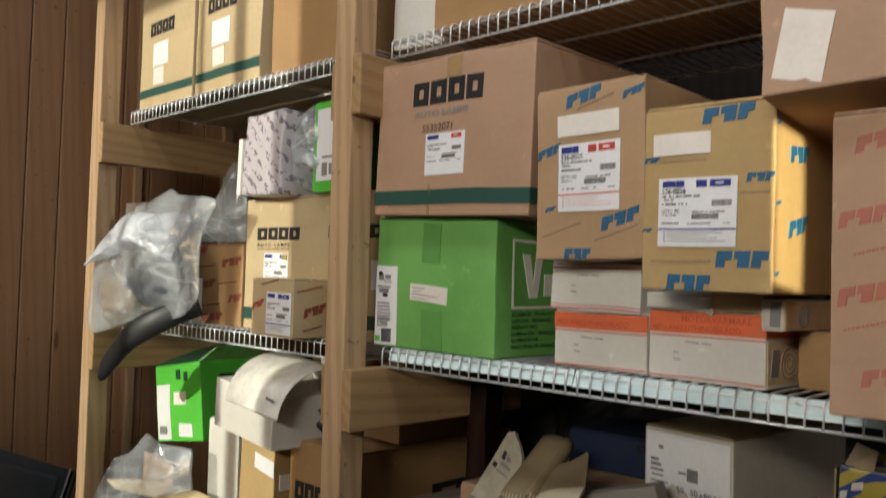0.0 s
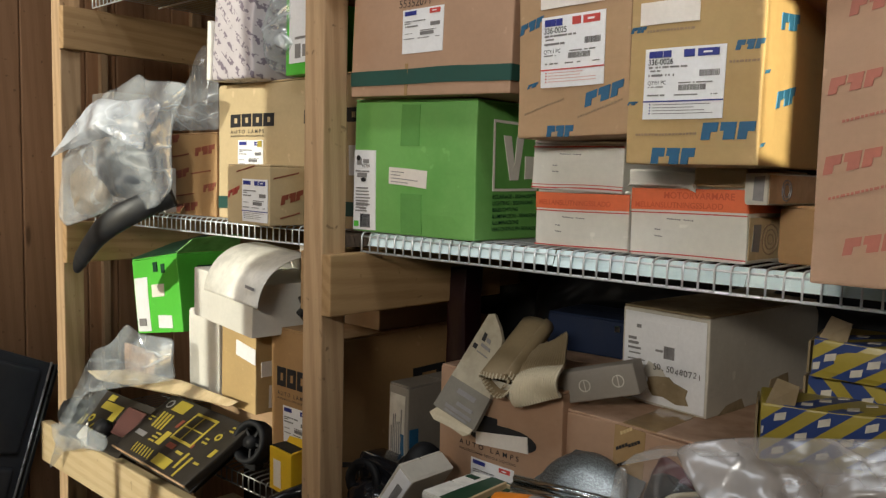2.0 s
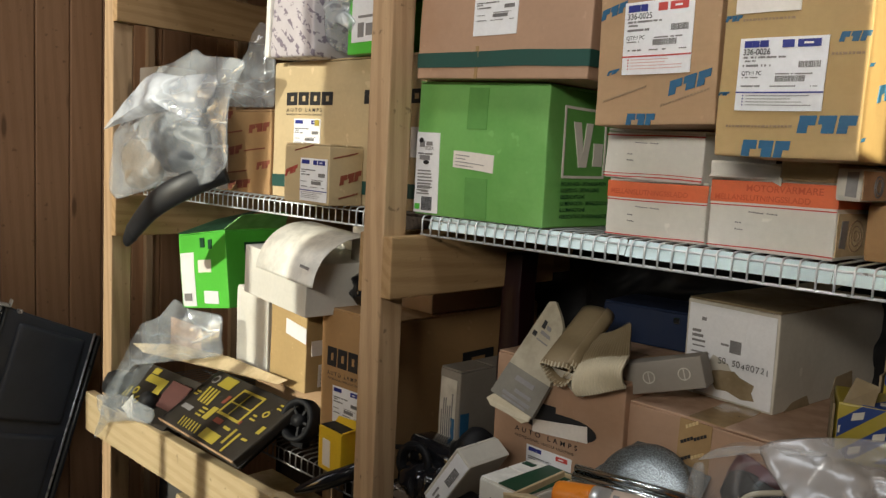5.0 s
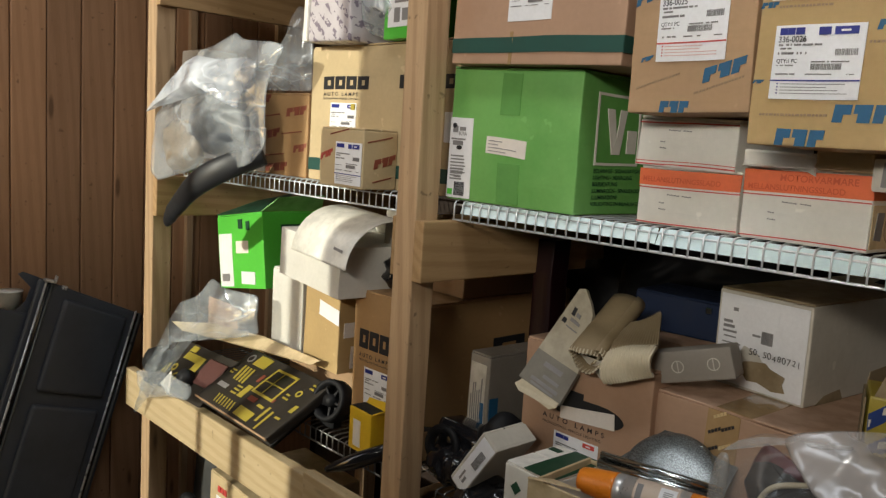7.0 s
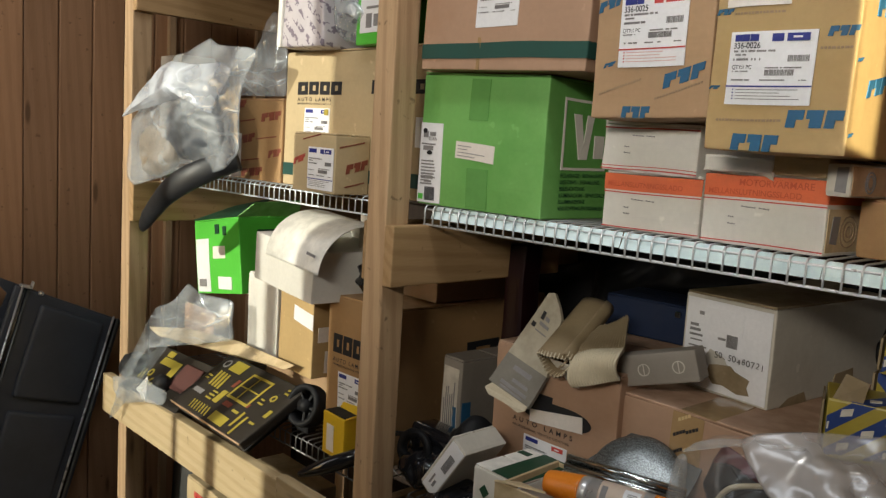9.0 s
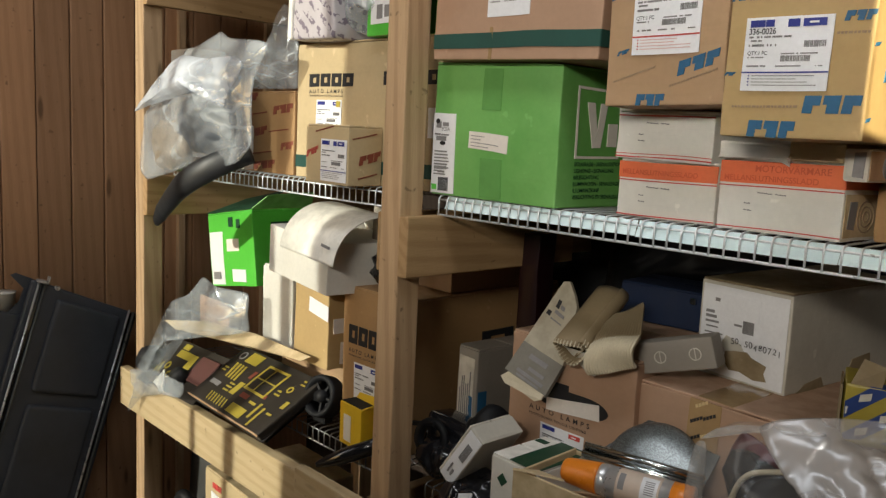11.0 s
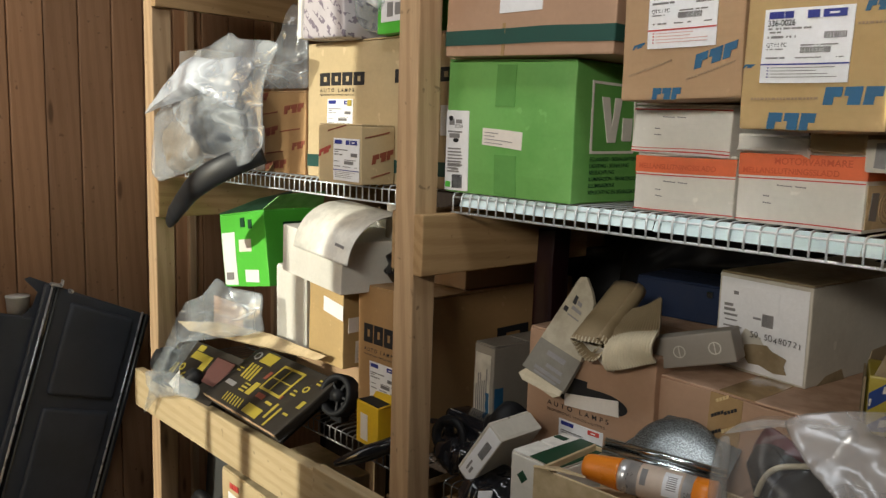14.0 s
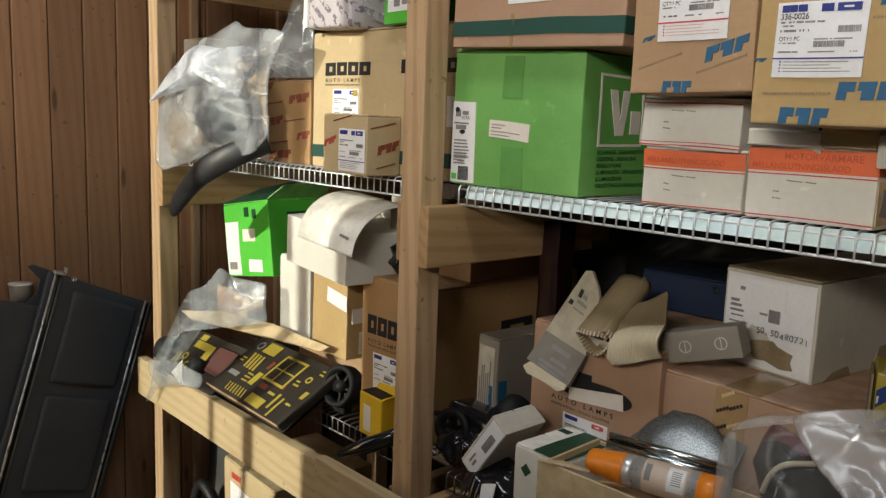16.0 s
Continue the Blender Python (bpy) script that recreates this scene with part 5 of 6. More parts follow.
marks_on_top(c, [[(0.01 + i * 0.014, 0.04), (0.017 + i * 0.014, 0.04), (0.010 + i * 0.014, 0.07), (0.003 + i * 0.014, 0.07)] for i in range(4)], M_YELLOW_PRINT)
c.slab("ring_mark", M_YELLOW_PRINT, "top", ring_mark(0.075, 0.065, 0.006, 0.011))
c.slab("ring_mark", M_YELLOW_PRINT, "top", ring_mark(0.105, 0.045, 0.006, 0.011))
part("red_inside", bm_box(0.18, 0.05, 0.047, 0.26, 0.12, 0.052, 0.002), M_DULL_RED, c.ob)
part("black_plug", lathe([(0.0, 0), (0.02, 0), (0.022, 0.01), (0.016, 0.03), (0.0, 0.03)], 16), M_BLACK, c.ob, "", True, pose(0.17, 0.05, 0.046))
part("torn_white", quad_card([(0.10, 0.01, 0.06), (0.15, 0.0, 0.05), (0.125, 0.045, 0.075)]), M_WHITE_CARD, c.ob)
part("torn_edge", bm_box(0.0, -0.003, 0.04, 0.275, 0.0, 0.047, 0.001), M_KRAFT_PALE, c.ob)

lid = thing("card_lid", pose(0, 0, 0), "loose tan cardboard lid across printed boxes", "cardboard")
part("card", quad_card([(-0.899, 0.02, 1.05), (-0.842, 0.02, 1.039), (-0.485, 0.03, 1.071), (-0.344, 0.05, 1.074), (-0.325, 0.06, 1.085), (-0.556, 0.07, 1.082), (-0.756, 0.05, 1.072)]), M_KRAFT_PALE, lid)
bag = thing("polythene_bag", pose(0, 0, 0), "thin clear polythene bag sagging over the pine rail", "plastic bag")
part("film", film_panel([(-0.951, 0.811), (-0.930, 0.870), (-0.914, 0.929), (-0.834, 1.075), (-0.80, 1.120), (-0.740, 1.142), (-0.686, 1.195), (-0.640, 1.177), (-0.542, 1.176), (-0.535, 1.09), (-0.640, 1.066), (-0.78, 1.045), (-0.86, 0.985), (-0.88, 0.925), (-0.90, 0.872)], -0.045, 0.050, 0.020, 17, 0.014, 55, 0.02, 110, 34, None, 3.0, 8.0, 0.5), M_FILM_THIN, bag, "", True)
part("film_fold", film_panel([(-0.945, 0.925), (-0.868, 0.945), (-0.764, 0.962), (-0.660, 0.958), (-0.674, 0.924), (-0.78, 0.905), (-0.885, 0.871), (-0.93, 0.89)], -0.046, -0.040, 0.010, 21, 0.008, 15, 0.004, 70, 18), M_FILM, bag, "crumpled film over the rail", True)
part("paper", bm_box(-0.795, 0.062, 1.05, -0.655, 0.066, 1.128, 0.001), M_KRAFT_ROSE, bag, "faded card inside the bag")
part("black_part", outline_blob(-0.965, 0.02, 0.935, [0.05, 0.04, 0.035, 0.04, 0.05, 0.04, 0.035, 0.04], 0.035, 19, 0.006, 20, 32, 14), M_BLACK, bag, "", True)

motor = thing("fan_motor", pose(-0.322, 0.092, 0.999), "small black plastic fan wheel with spokes lying on a box", "car part")
FAN = pose(0, 0, 0, 70, 8, 6)
part("ring", lathe([(0.031, -0.018), (0.041, -0.018), (0.043, -0.012), (0.043, 0.012), (0.041, 0.018), (0.033, 0.018), (0.031, 0.0), (0.031, -0.018)], 30, None, False), M_DULL_BLACK, motor, "", True, FAN)
part("hub", lathe([(0.0, -0.012), (0.012, -0.012), (0.014, 0.0), (0.012, 0.016), (0.0, 0.018)], 18), M_DULL_BLACK, motor, "", True, FAN)
for i in range(5):
    part("spoke", bm_box(0.010, -0.003, -0.006, 0.033, 0.003, 0.006, 0.001), M_DULL_BLACK, motor, "", False, FAN @ pose(0, 0, 0, 0, 0, i * 72))
part("back_shell", lathe([(0.0, -0.03), (0.030, -0.028), (0.038, -0.019), (0.034, -0.0185), (0.0, -0.022)], 28), M_DULL_BLACK, motor, "", True, FAN)
part("mount_foot", bm_box(-0.02, -0.012, -0.052, 0.02, 0.012, -0.036, 0.003), M_DULL_BLACK, motor)

horn = thing("wiper_arm", pose(0, 0, 0), "glossy black tapered wiper arm on the lower shelf", "car part")
pts = smooth_line([(-0.192, -0.010, 0.925), (-0.150, 0.010, 0.948), (-0.108, 0.045, 0.972), (-0.09, 0.09, 0.985)], 7)
k = len(pts)
part("arm", tube_mesh(pts, 0.015, 12, None, [0.35 + 0.65 * min(1, i / 8) for i in range(k)], 0.8), M_BLACK_GLOSS, horn, "", True)

# ---- lower shelf, right-hand bay ----
c = Carton("thin_pale_carton", "thin pale carton lying on a brown carton", at(-0.198, 0.215, LOW + 0.293, -2), (0.104, 0.24, 0.05), M_KRAFT, 0.001, 0.001, 81)
c.slab("label", M_LABEL, "front", [(0.07, 0.036, 0.012, 0.010)])
# white card toned grey here, standing in for the shade around it
c = Carton("white_blue_box", "narrow white box with a blue stripe, greyed for shade", at(-0.052, 0.20, LOW, -4), (0.054, 0.16, 0.205), M_ROSE_GREY, 0.001, 0.002, 82)
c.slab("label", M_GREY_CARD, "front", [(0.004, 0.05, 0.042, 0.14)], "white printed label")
c.slab("small_print", M_INK_GREY, "front", [(0.009 + 0.0055 * i, 0.06 + 0.012 * (i % 3), 0.0022, 0.07 + 0.01 * (i % 2)) for i in range(6)], lift=0.0008)
c.slab("stripe", M_BLUE_PRINT, "front", [(0.036, 0.075, 0.009, 0.045)], lift=0.0008)
c.slab("stripe", M_BLUE_PRINT, "right", [(0.004, 0.085, 0.02, 0.045)])

lamp = thing("lamp_housing", pose(0, 0.13, LOW), "black lamp housing in crumpled plastic on the lower shelf", "car part")
part("body", bm_soft_box(0.110, 0.060, 0.088, 0.008, 0.004, 0.006, 29, 9), M_BLACK_GLOSS, lamp, "", True, pose(-0.055, -0.02, 0.016, -8, 10, 6))
part("lens_ring", lathe([(0.020, 0.0), (0.034, 0.0), (0.036, 0.004), (0.034, 0.010), (0.024, 0.010), (0.020, 0.004), (0.020, 0.0)], 30, None, False), M_DULL_BLACK, lamp, "", True, pose(-0.010, -0.025, 0.062, 82, 0, 10))
part("bracket", bm_box(-0.052, -0.034, 0.084, 0.020, -0.026, 0.092, 0.002, 2), M_DULL_BLACK, lamp, "", False, pose(0, 0, 0, 0, -14, 0))
part("dome", outline_blob(0.086, 0.020, 0.080, [0.044, 0.046, 0.062, 0.048, 0.048, 0.060, 0.078, 0.060], 0.040, 27, 0.006, 16, 56, 22, 0.8, 0.0005), M_DULL_BLACK, lamp, "rounded black back shell", True)
part("cover", film_bag(0.030, 0.0, 0.030, [0.085, 0.050, 0.034, 0.050, 0.085, 0.050, 0.028, 0.050], 0.050, 31, 0.014, 30, 13, 0.6, 0.0005), M_BLACK_GLOSS, lamp, "crumpled black film", True)
part("bright_rim", tube_mesh(smooth_line([(-0.066, -0.032, 0.018), (-0.052, -0.034, 0.009), (-0.022, -0.034, 0.0055), (0.012, -0.032, 0.010), (0.042, -0.028, 0.024)], 6), 0.0014, 8), M_SILVER, lamp, "thin bright rim", True)
c = Carton("small_white_box", "small white box with a label, tilted on end", at(0.127, 0.018, 0.988, 0, 0, -55), (0.112, 0.09, 0.033), M_GREY_CARD, 0.001, 0.001, 83)
c.slab("label", M_LABEL, "front", [(0.004, 0.002, 0.104, 0.029)], "white label with a barcode")
c.slab("barcode", M_INK_GREY, "front", [(0.055 + 0.0028 * i, 0.008, 0.0015, 0.012) for i in range(12)] + [(0.018, 0.012, 0.012, 0.004), (0.018, 0.02, 0.02, 0.003)], lift=0.0008)
rag = thing("black_bag", pose(0, 0, 0), "crumpled black plastic bag with a white tag", "plastic bag")
part("film", film_bag(0.155, 0.05, 0.975, [0.055, 0.05, 0.035, 0.05, 0.06, 0.04, 0.03, 0.04], 0.05, 25, 0.012, 20, 9, 0.6, LOW + 0.001), M_BLACK_GLOSS, rag, "", True)
part("tag", quad_card([(0.165, -0.006, 0.975), (0.192, -0.008, 0.985), (0.19, 0.0, 1.008), (0.163, 0.0, 0.998)]), M_LABEL, rag)

c = Carton("white_green_box", "small white box with dark green printed end", at(0.210, 0.018, LOW, -2), (0.090, 0.115, 0.126), M_WHITE_CARD, 0.001, 0.001, 84)
c.slab("green_panel", M_GREEN_DARK, "top", [(0.036, 0.0, 0.053, 0.113)], "dark green printed panel", lift=0.0036)
c.slab("emblem", M_GREEN_DARK, "front", [[(0.024, 0.085), (0.034, 0.095), (0.024, 0.105), (0.014, 0.095)]])
c.slab("emblem", M_GREEN_DARK, "top", [(0.006, 0.085, 0.02, 0.012)], lift=0.0036)

box = thing("open_tan_carton", pose(0.294, -0.032, LOW, 0, 0, 2), "open-topped tan carton holding a spray can", "carton")
W, D2, Hh, T = 0.27, 0.145, 0.146, 0.004
part("front_wall", bm_box(0, 0, 0, W, T, Hh, 0.001), M_KRAFT_PALE, box)
part("back_wall", bm_box(0, D2 - T, 0, W, D2, Hh - 0.01, 0.001), M_KRAFT_PALE, box)
part("side_wall", bm_box(0, T, 0, T, D2 - T, Hh - 0.006, 0.001), M_KRAFT_PALE, box)
part("side_wall", bm_box(W - T, T, 0, W, D2 - T, Hh, 0.001), M_KRAFT_PALE, box)
part("bottom", bm_box(T, T, 0, W - T, D2 - T, T), M_KRAFT, box)
part("crumpled_paper", outline_blob(W / 2, D2 / 2, 0.07, [0.125, 0.06, 0.05, 0.06, 0.125, 0.06, 0.05, 0.06], 0.062, 27, 0.008, 22, 48, 18, 0.55, 0.005), M_KRAFT, box, "", True)
part("torn_flap", quad_card([(0, 0, Hh), (0.03, -0.002, Hh + 0.006), (0.07, 0.02, Hh + 0.002), (0.02, 0.03, Hh - 0.004)]), M_KRAFT_PALE, box)

# spray can lying in the carton
can = thing("spray_can", pose(0.345, 0.018, 1.094, 0, 90, 14) @ Matrix.Diagonal((0.82, 0.82, 0.96, 1)), "silver spray can with an orange cap lying on its side", "spray can")
part("cap", lathe([(0.0, -0.004), (0.015, -0.0035), (0.0185, -0.001), (0.0205, 0.005), (0.0255, 0.046), (0.0262, 0.05), (0.0, 0.05)], 36), M_ORANGE_PLASTIC, can, "glossy orange cap", True)
part("collar", lathe([(0.0, 0.05), (0.0245, 0.05), (0.0255, 0.053), (0.0262, 0.064), (0.0, 0.064)], 36), M_SILVER, can, "", True)
part("can_body", lathe([(0.0, 0.064), (0.0262, 0.064), (0.0262, 0.162), (0.0, 0.162)], 36), M_SILVER, can, "", True)
part("sleeve", lathe([(0.0263, 0.078), (0.0266, 0.079), (0.0266, 0.136), (0.0263, 0.137)], 36), surface("beige_paper", (0.58, 0.47, 0.38), 0.45, 0.08), can, "beige paper sleeve with a barcode", True)
part("base_ring", lathe([(0.0, 0.15), (0.0268, 0.15), (0.0268, 0.176), (0.0, 0.176)], 36), M_ORANGE_PLASTIC, can, "", True)


def on_can(name, z0, z1, a0, a1, material, r=0.0271, n=8):
    bm = bmesh.new()
    rows = []
    for k in range(n + 1):
        a = radians(a0 + (a1 - a0) * k / n)
        rows.append([bm.verts.new((rr * math.cos(a), rr * math.sin(a), z)) for rr, z in ((r, z0), (r, z1), (r - 0.0008, z1), (r - 0.0008, z0))])
    for p, q in zip(rows, rows[1:]):
        for i in range(4):
            bm.faces.new((p[i], q[i], q[(i + 1) % 4], p[(i + 1) % 4]))
    bm.faces.new(rows[0])
    bm.faces.new(rows[-1][::-1])
    return part(name, bm, material, can)


on_can("label", 0.112, 0.134, 195, 280, M_LABEL)
for i in range(7):
    on_can("barcode_bar", 0.1175, 0.130, 212 + i * 7, 215 + i * 7, M_INK_GREY, 0.0275, 1)
on_can("print", 0.082, 0.09, 205, 262, M_INK_GREY)

# galvanised tray with a bright front edge
M_STEEL_DARK = surface("dull_steel", (0.12, 0.125, 0.12), 0.35, 0.2, 20, 200, 0.1, 0.6)
tray = thing("galvanised_tray", pose(0, 0, 0), "galvanised steel tray with a bright folded edge", "tray")
M_GALV = printed("galvanised_spangle", (0.13, 0.14, 0.14), (0.40, 0.44, 0.45), 800, (1, 1, 1), 0.50, 0.36)
M_GALV.node_tree.nodes["Principled BSDF"].inputs["Metallic"].default_value = 0.8
part("plate", quad_card([(0.350, 0.076, 1.106), (0.500, 0.102, 1.106), (0.495, 0.165, 1.150), (0.385, 0.145, 1.148)], 0.002), M_STEEL_DARK, tray)
part("edge_bar", tube_mesh([(0.336, 0.070, 1.113), (0.500, 0.099, 1.113)], 0.0052, 10), M_CHROME, tray, "polished edge bar", True)
part("edge_bar", tube_mesh([(0.336, 0.066, 1.102), (0.500, 0.095, 1.101)], 0.0068, 10), M_CHROME, tray, "", True)
# added disc gives shape to the speckled sun patch on the tray
bm = lathe([(0.0, 0.010), (0.03, 0.009), (0.058, 0.004), (0.064, 0.0), (0.064, -0.003), (0.0, -0.003)], 40)
part("dished_plate", bm, M_GALV, tray, "spangled disc shaping the sun patch on the tray", True, pose(0.427, 0.094, 1.107, 48, 0, 12))

# corrugated sleeves and rolls
def bent_sheet(left, right, n_u, n_v, relief, thick=0.003):
    """A bent card between two edge lines; relief(u, v) lifts its face."""
    a, b = smooth_line(left, n_v), smooth_line(right, n_v)
    rows = len(a)
    mid = [[p.lerp(q, k / n_u) for k in range(n_u + 1)] for p, q in zip(a, b)]
    bm = bmesh.new()
    face, back = [], []
    for i, row in enumerate(mid):
        fr, bk = [], []
        for k, p in enumerate(row):
            along = mid[min(i + 1, rows - 1)][k] - mid[max(i - 1, 0)][k]
            across = row[min(k + 1, n_u)] - row[max(k - 1, 0)]
            nn = across.cross(along).normalized()
            d = relief(k / n_u, i / (rows - 1))
            fr.append(bm.verts.new(p + nn * d))
            bk.append(bm.verts.new(p + nn * (min(d, 0.0) - thick)))
        face.append(fr)
        back.append(bk)
    for g in (face, back):
        for r0, r1 in zip(g, g[1:]):
            for k in range(n_u):
                bm.faces.new((r0[k], r0[k + 1], r1[k + 1], r1[k]))
    rim = lambda g: g[0] + [r[-1] for r in g[1:]] + g[-1][-2::-1] + [r[0] for r in g[-2:0:-1]]
    fa, ba = rim(face), rim(back)
    for k in range(len(fa)):
        j = (k + 1) % len(fa)
        bm.faces.new((fa[k], fa[j], ba[j], ba[k]))
    return bm


M_SLEEVE = surface("dull_cream_card", (0.345, 0.305, 0.225), 0.7, 0.1, 16, 160, 0.15, stain=(0.28, 0.24, 0.17), worn=True)
sl = thing("carton_sleeve", pose(0, 0, 0), "flattened grey brown carton sleeve leaning on a carton", "cardboard")
GP = [Vector(p) for p in [(0.146, 0.106, 1.17), (0.228, 0.106, 1.145), (0.242, 0.128, 1.194), (0.163, 0.128, 1.216)]]
CP = [Vector(p) for p in [(0.163, 0.128, 1.216), (0.242, 0.128, 1.194), (0.238, 0.158, 1.279), (0.229, 0.163, 1.295), (0.214, 0.168, 1.315), (0.202, 0.168, 1.313)]]


def on_panel(q, u, v, lift=0.0):
    """A point on a four-cornered panel, u along its foot and v up it."""
    p = q[0].lerp(q[1], u).lerp(q[3].lerp(q[2], u), v)
    return p + (q[1] - q[0]).cross(q[3] - q[0]).normalized() * lift


part("sleeve", quad_card(CP, 0.008), M_SLEEVE, sl, "cream printed upper half")
part("grey_panel", quad_card(GP, 0.008), M_INK_PALE, sl, "grey printed panel")
part("end_flap", quad_card([(0.155, 0.104, 1.168), (0.144, 0.1, 1.159), (0.156, 0.096, 1.151), (0.195, 0.094, 1.146), (0.219, 0.094, 1.139), (0.23, 0.096, 1.144), (0.228, 0.104, 1.149)], 0.0025), M_CREAM, sl, "rounded cream end flap")
for u0, u1, v0, v1 in ((0.30, 0.74, 0.66, 0.80), (0.42, 0.80, 0.36, 0.46), (0.22, 0.86, 0.16, 0.26), (0.26, 0.80, 0.06, 0.12)):
    part("print_bar", quad_card([on_panel(GP, a, b, 0.0008) for a, b in ((u0, v0), (u1, v0), (u1, v1), (u0, v1))], 0.001), M_INK_GREY, sl)
UP = [CP[0], CP[1], CP[3], CP[5]]
for u0, u1, v0, v1, mt in ((0.10, 0.24, 0.50, 0.57, M_INK), (0.34, 0.72, 0.58, 0.63, M_INK_GREY), (0.28, 0.42, 0.66, 0.78, M_INK), (0.48, 0.66, 0.68, 0.74, M_INK_GREY), (0.30, 0.70, 0.48, 0.50, M_INK_GREY)):
    part("print_mark", quad_card([on_panel(UP, a, b, 0.0008) for a, b in ((u0, v0), (u1, v0), (u1, v1), (u0, v1))], 0.001), mt, sl)

# loosely rolled corrugated card, flattened, with its inner edge curling in the mouth
roll = thing("corrugated_roll", pose(0.268, 0.106, 1.227), "rolled kraft corrugated card with an open mouth", "cardboard roll")
ax = Vector((-0.022, 0.125, 0.066))
ux = Vector((0.98, 0.14, 0.06)).normalized()
vx = ux.cross(ax).normalized()
if vx.z < 0:
    vx = -vx


def roll_at(k, s, grow=0.0):
    """A point on the rolled sheet: k along the spiral from the inner edge, s down the axis."""
    a = radians(-60 + 470 * k)
    r = 0.62 + 0.38 * min(1.0, k * 2.4) + 0.05 * math.sin(3 * a)
    return ax * s + ux * ((0.028 * r + grow) * math.cos(a)) + vx * ((0.021 * r + grow) * math.sin(a)) + ux * 0.004 * s


bm = bmesh.new()
N, M2 = 72, 9
skin = [[[bm.verts.new(roll_at(i / N, j / M2 + (0.05 * math.sin(i * 0.21) if j == 0 else 0.0), g)) for i in range(N + 1)] for j in range(M2 + 1)] for g in (0.0, -0.0028)]
for g in skin:
    for r0, r1 in zip(g, g[1:]):
        for i in range(N):
            bm.faces.new((r0[i], r0[i + 1], r1[i + 1], r1[i]))
for i in range(N):
    bm.faces.new((skin[0][0][i], skin[0][0][i + 1], skin[1][0][i + 1], skin[1][0][i]))
    bm.faces.new((skin[0][-1][i], skin[0][-1][i + 1], skin[1][-1][i + 1], skin[1][-1][i]))
for j in range(M2):
    for e in (0, N):
        bm.faces.new((skin[0][j][e], skin[0][j + 1][e], skin[1][j + 1][e], skin[1][j][e]))
part("roll_wall", bm, M_OLIVE_CARD, roll, "", True)
for i in range(3, N - 1, 2):
    p, q = roll_at(i / N, 0.05 * math.sin(i * 0.21) - 0.015, -0.0014), roll_at((i + 0.9) / N, 0.05 * math.sin(i * 0.21) + 0.05, -0.0014)
    part("flute", tube_mesh([p, p.lerp(q, 0.5), q], 0.0017, 6), M_CREAM, roll, "", True)

# ribbed sleeve hanging over the carton's edge, its back standing up behind
cuff = thing("corrugated_cuff", pose(0, 0, 0), "cream ribbed corrugated sleeve with a soft end", "cardboard")
part("sleeve", bent_sheet([(0.305, 0.110, 1.199), (0.301, 0.106, 1.208), (0.298, 0.106, 1.224), (0.297, 0.114, 1.236), (0.292, 0.128, 1.242)],
                          [(0.380, 0.110, 1.226), (0.377, 0.106, 1.236), (0.375, 0.106, 1.250), (0.374, 0.114, 1.262), (0.368, 0.130, 1.269)], 108, 6,
                          lambda u, v: 0.0027 * math.cos(math.tau * 18 * u) + 0.0025 * math.sin(5 * u + 6 * v)), M_CREAM, cuff, "", True)
# same card in a browner colour, for the shade the back stands in
part("tongue", bent_sheet([(0.292, 0.129, 1.241), (0.286, 0.150, 1.252), (0.279, 0.180, 1.266), (0.277, 0.190, 1.272)],
                          [(0.368, 0.131, 1.268), (0.356, 0.150, 1.280), (0.338, 0.182, 1.293), (0.330, 0.195, 1.299)], 108, 4,
                          lambda u, v: 0.0018 * math.cos(math.tau * 18 * u) + 0.003 * math.sin(4 * u + 3 * v)), M_OLIVE_CARD, cuff, "raised card tongue, browned for shade", True)

c = Carton("long_grey_box", "long slim grey box with round emblems", at(0.348, 0.150, LOW + 0.2575, 12, 0, -16), (0.124, 0.040, 0.044), M_ROSE_GREY, 0.001, 0.001, 94, "box", "", False)
for u in (0.048, 0.098):
    c.slab("emblem", M_GREY_CARD, "front", ring_mark(u, 0.022, 0.0075, 0.0088, 18) + [(u - 0.0006, 0.014, 0.0012, 0.016)])
card = thing("torn_paper", pose(0, 0, 0), "torn grey paper scrap on a carton", "paper")
part("scrap", quad_card([(0.25, 0.12, 1.228), (0.31, 0.11, 1.2275), (0.30, 0.132, 1.192), (0.285, 0.136, 1.19)], 0.001), M_GREY_CARD, card)

c = Carton("blue_carton", "deep blue carton in the dark back of the shelf", at(0.172, 0.37, LOW + 0.2835, 4), (0.17, 0.12, 0.062), M_BLUE_CARD, 0.001, 0.001, 95)
part("buckle", bm_box(0.132, -0.008, 0.046, 0.142, -0.002, 0.056, 0.001), M_CHROME, c.ob)
# near-black red carries the shade that falls on this lamp
c = Carton("dark_red_box", "red plastic lamp, its shade put into the colour", at(0.018, 0.275, LOW, 6), (0.040, 0.05, 0.420), surface("shaded_red_plastic", (0.013, 0.002, 0.003), 0.35, 0.15), 0.002, 0.004, 96, flaps=False)
c = Carton("kraft_carton", "kraft carton under striped packs", at(0.625, 0.17, LOW, 1), (0.265, 0.42, 0.252), M_KRAFT, 0.002, 0.002, 97)

# black sheets added to hold the deep back of the shelf in darkness
backing = thing("black_sack", pose(0, 0, 0), "black plastic sheets added to keep the back of the shelf dark", "plastic bag")
part("film", film_panel([(0.02, LOW + 0.002), (0.03, 1.20), (0.05, 1.33), (0.14, 1.395), (0.27, 1.385), (0.40, 1.36), (0.44, LOW + 0.002)], 0.52, 0.52, 0.03, 61, 0.02, 20, 0.03, 90, 26, LOW + 0.001), M_DULL_BLACK, backing, "", True)
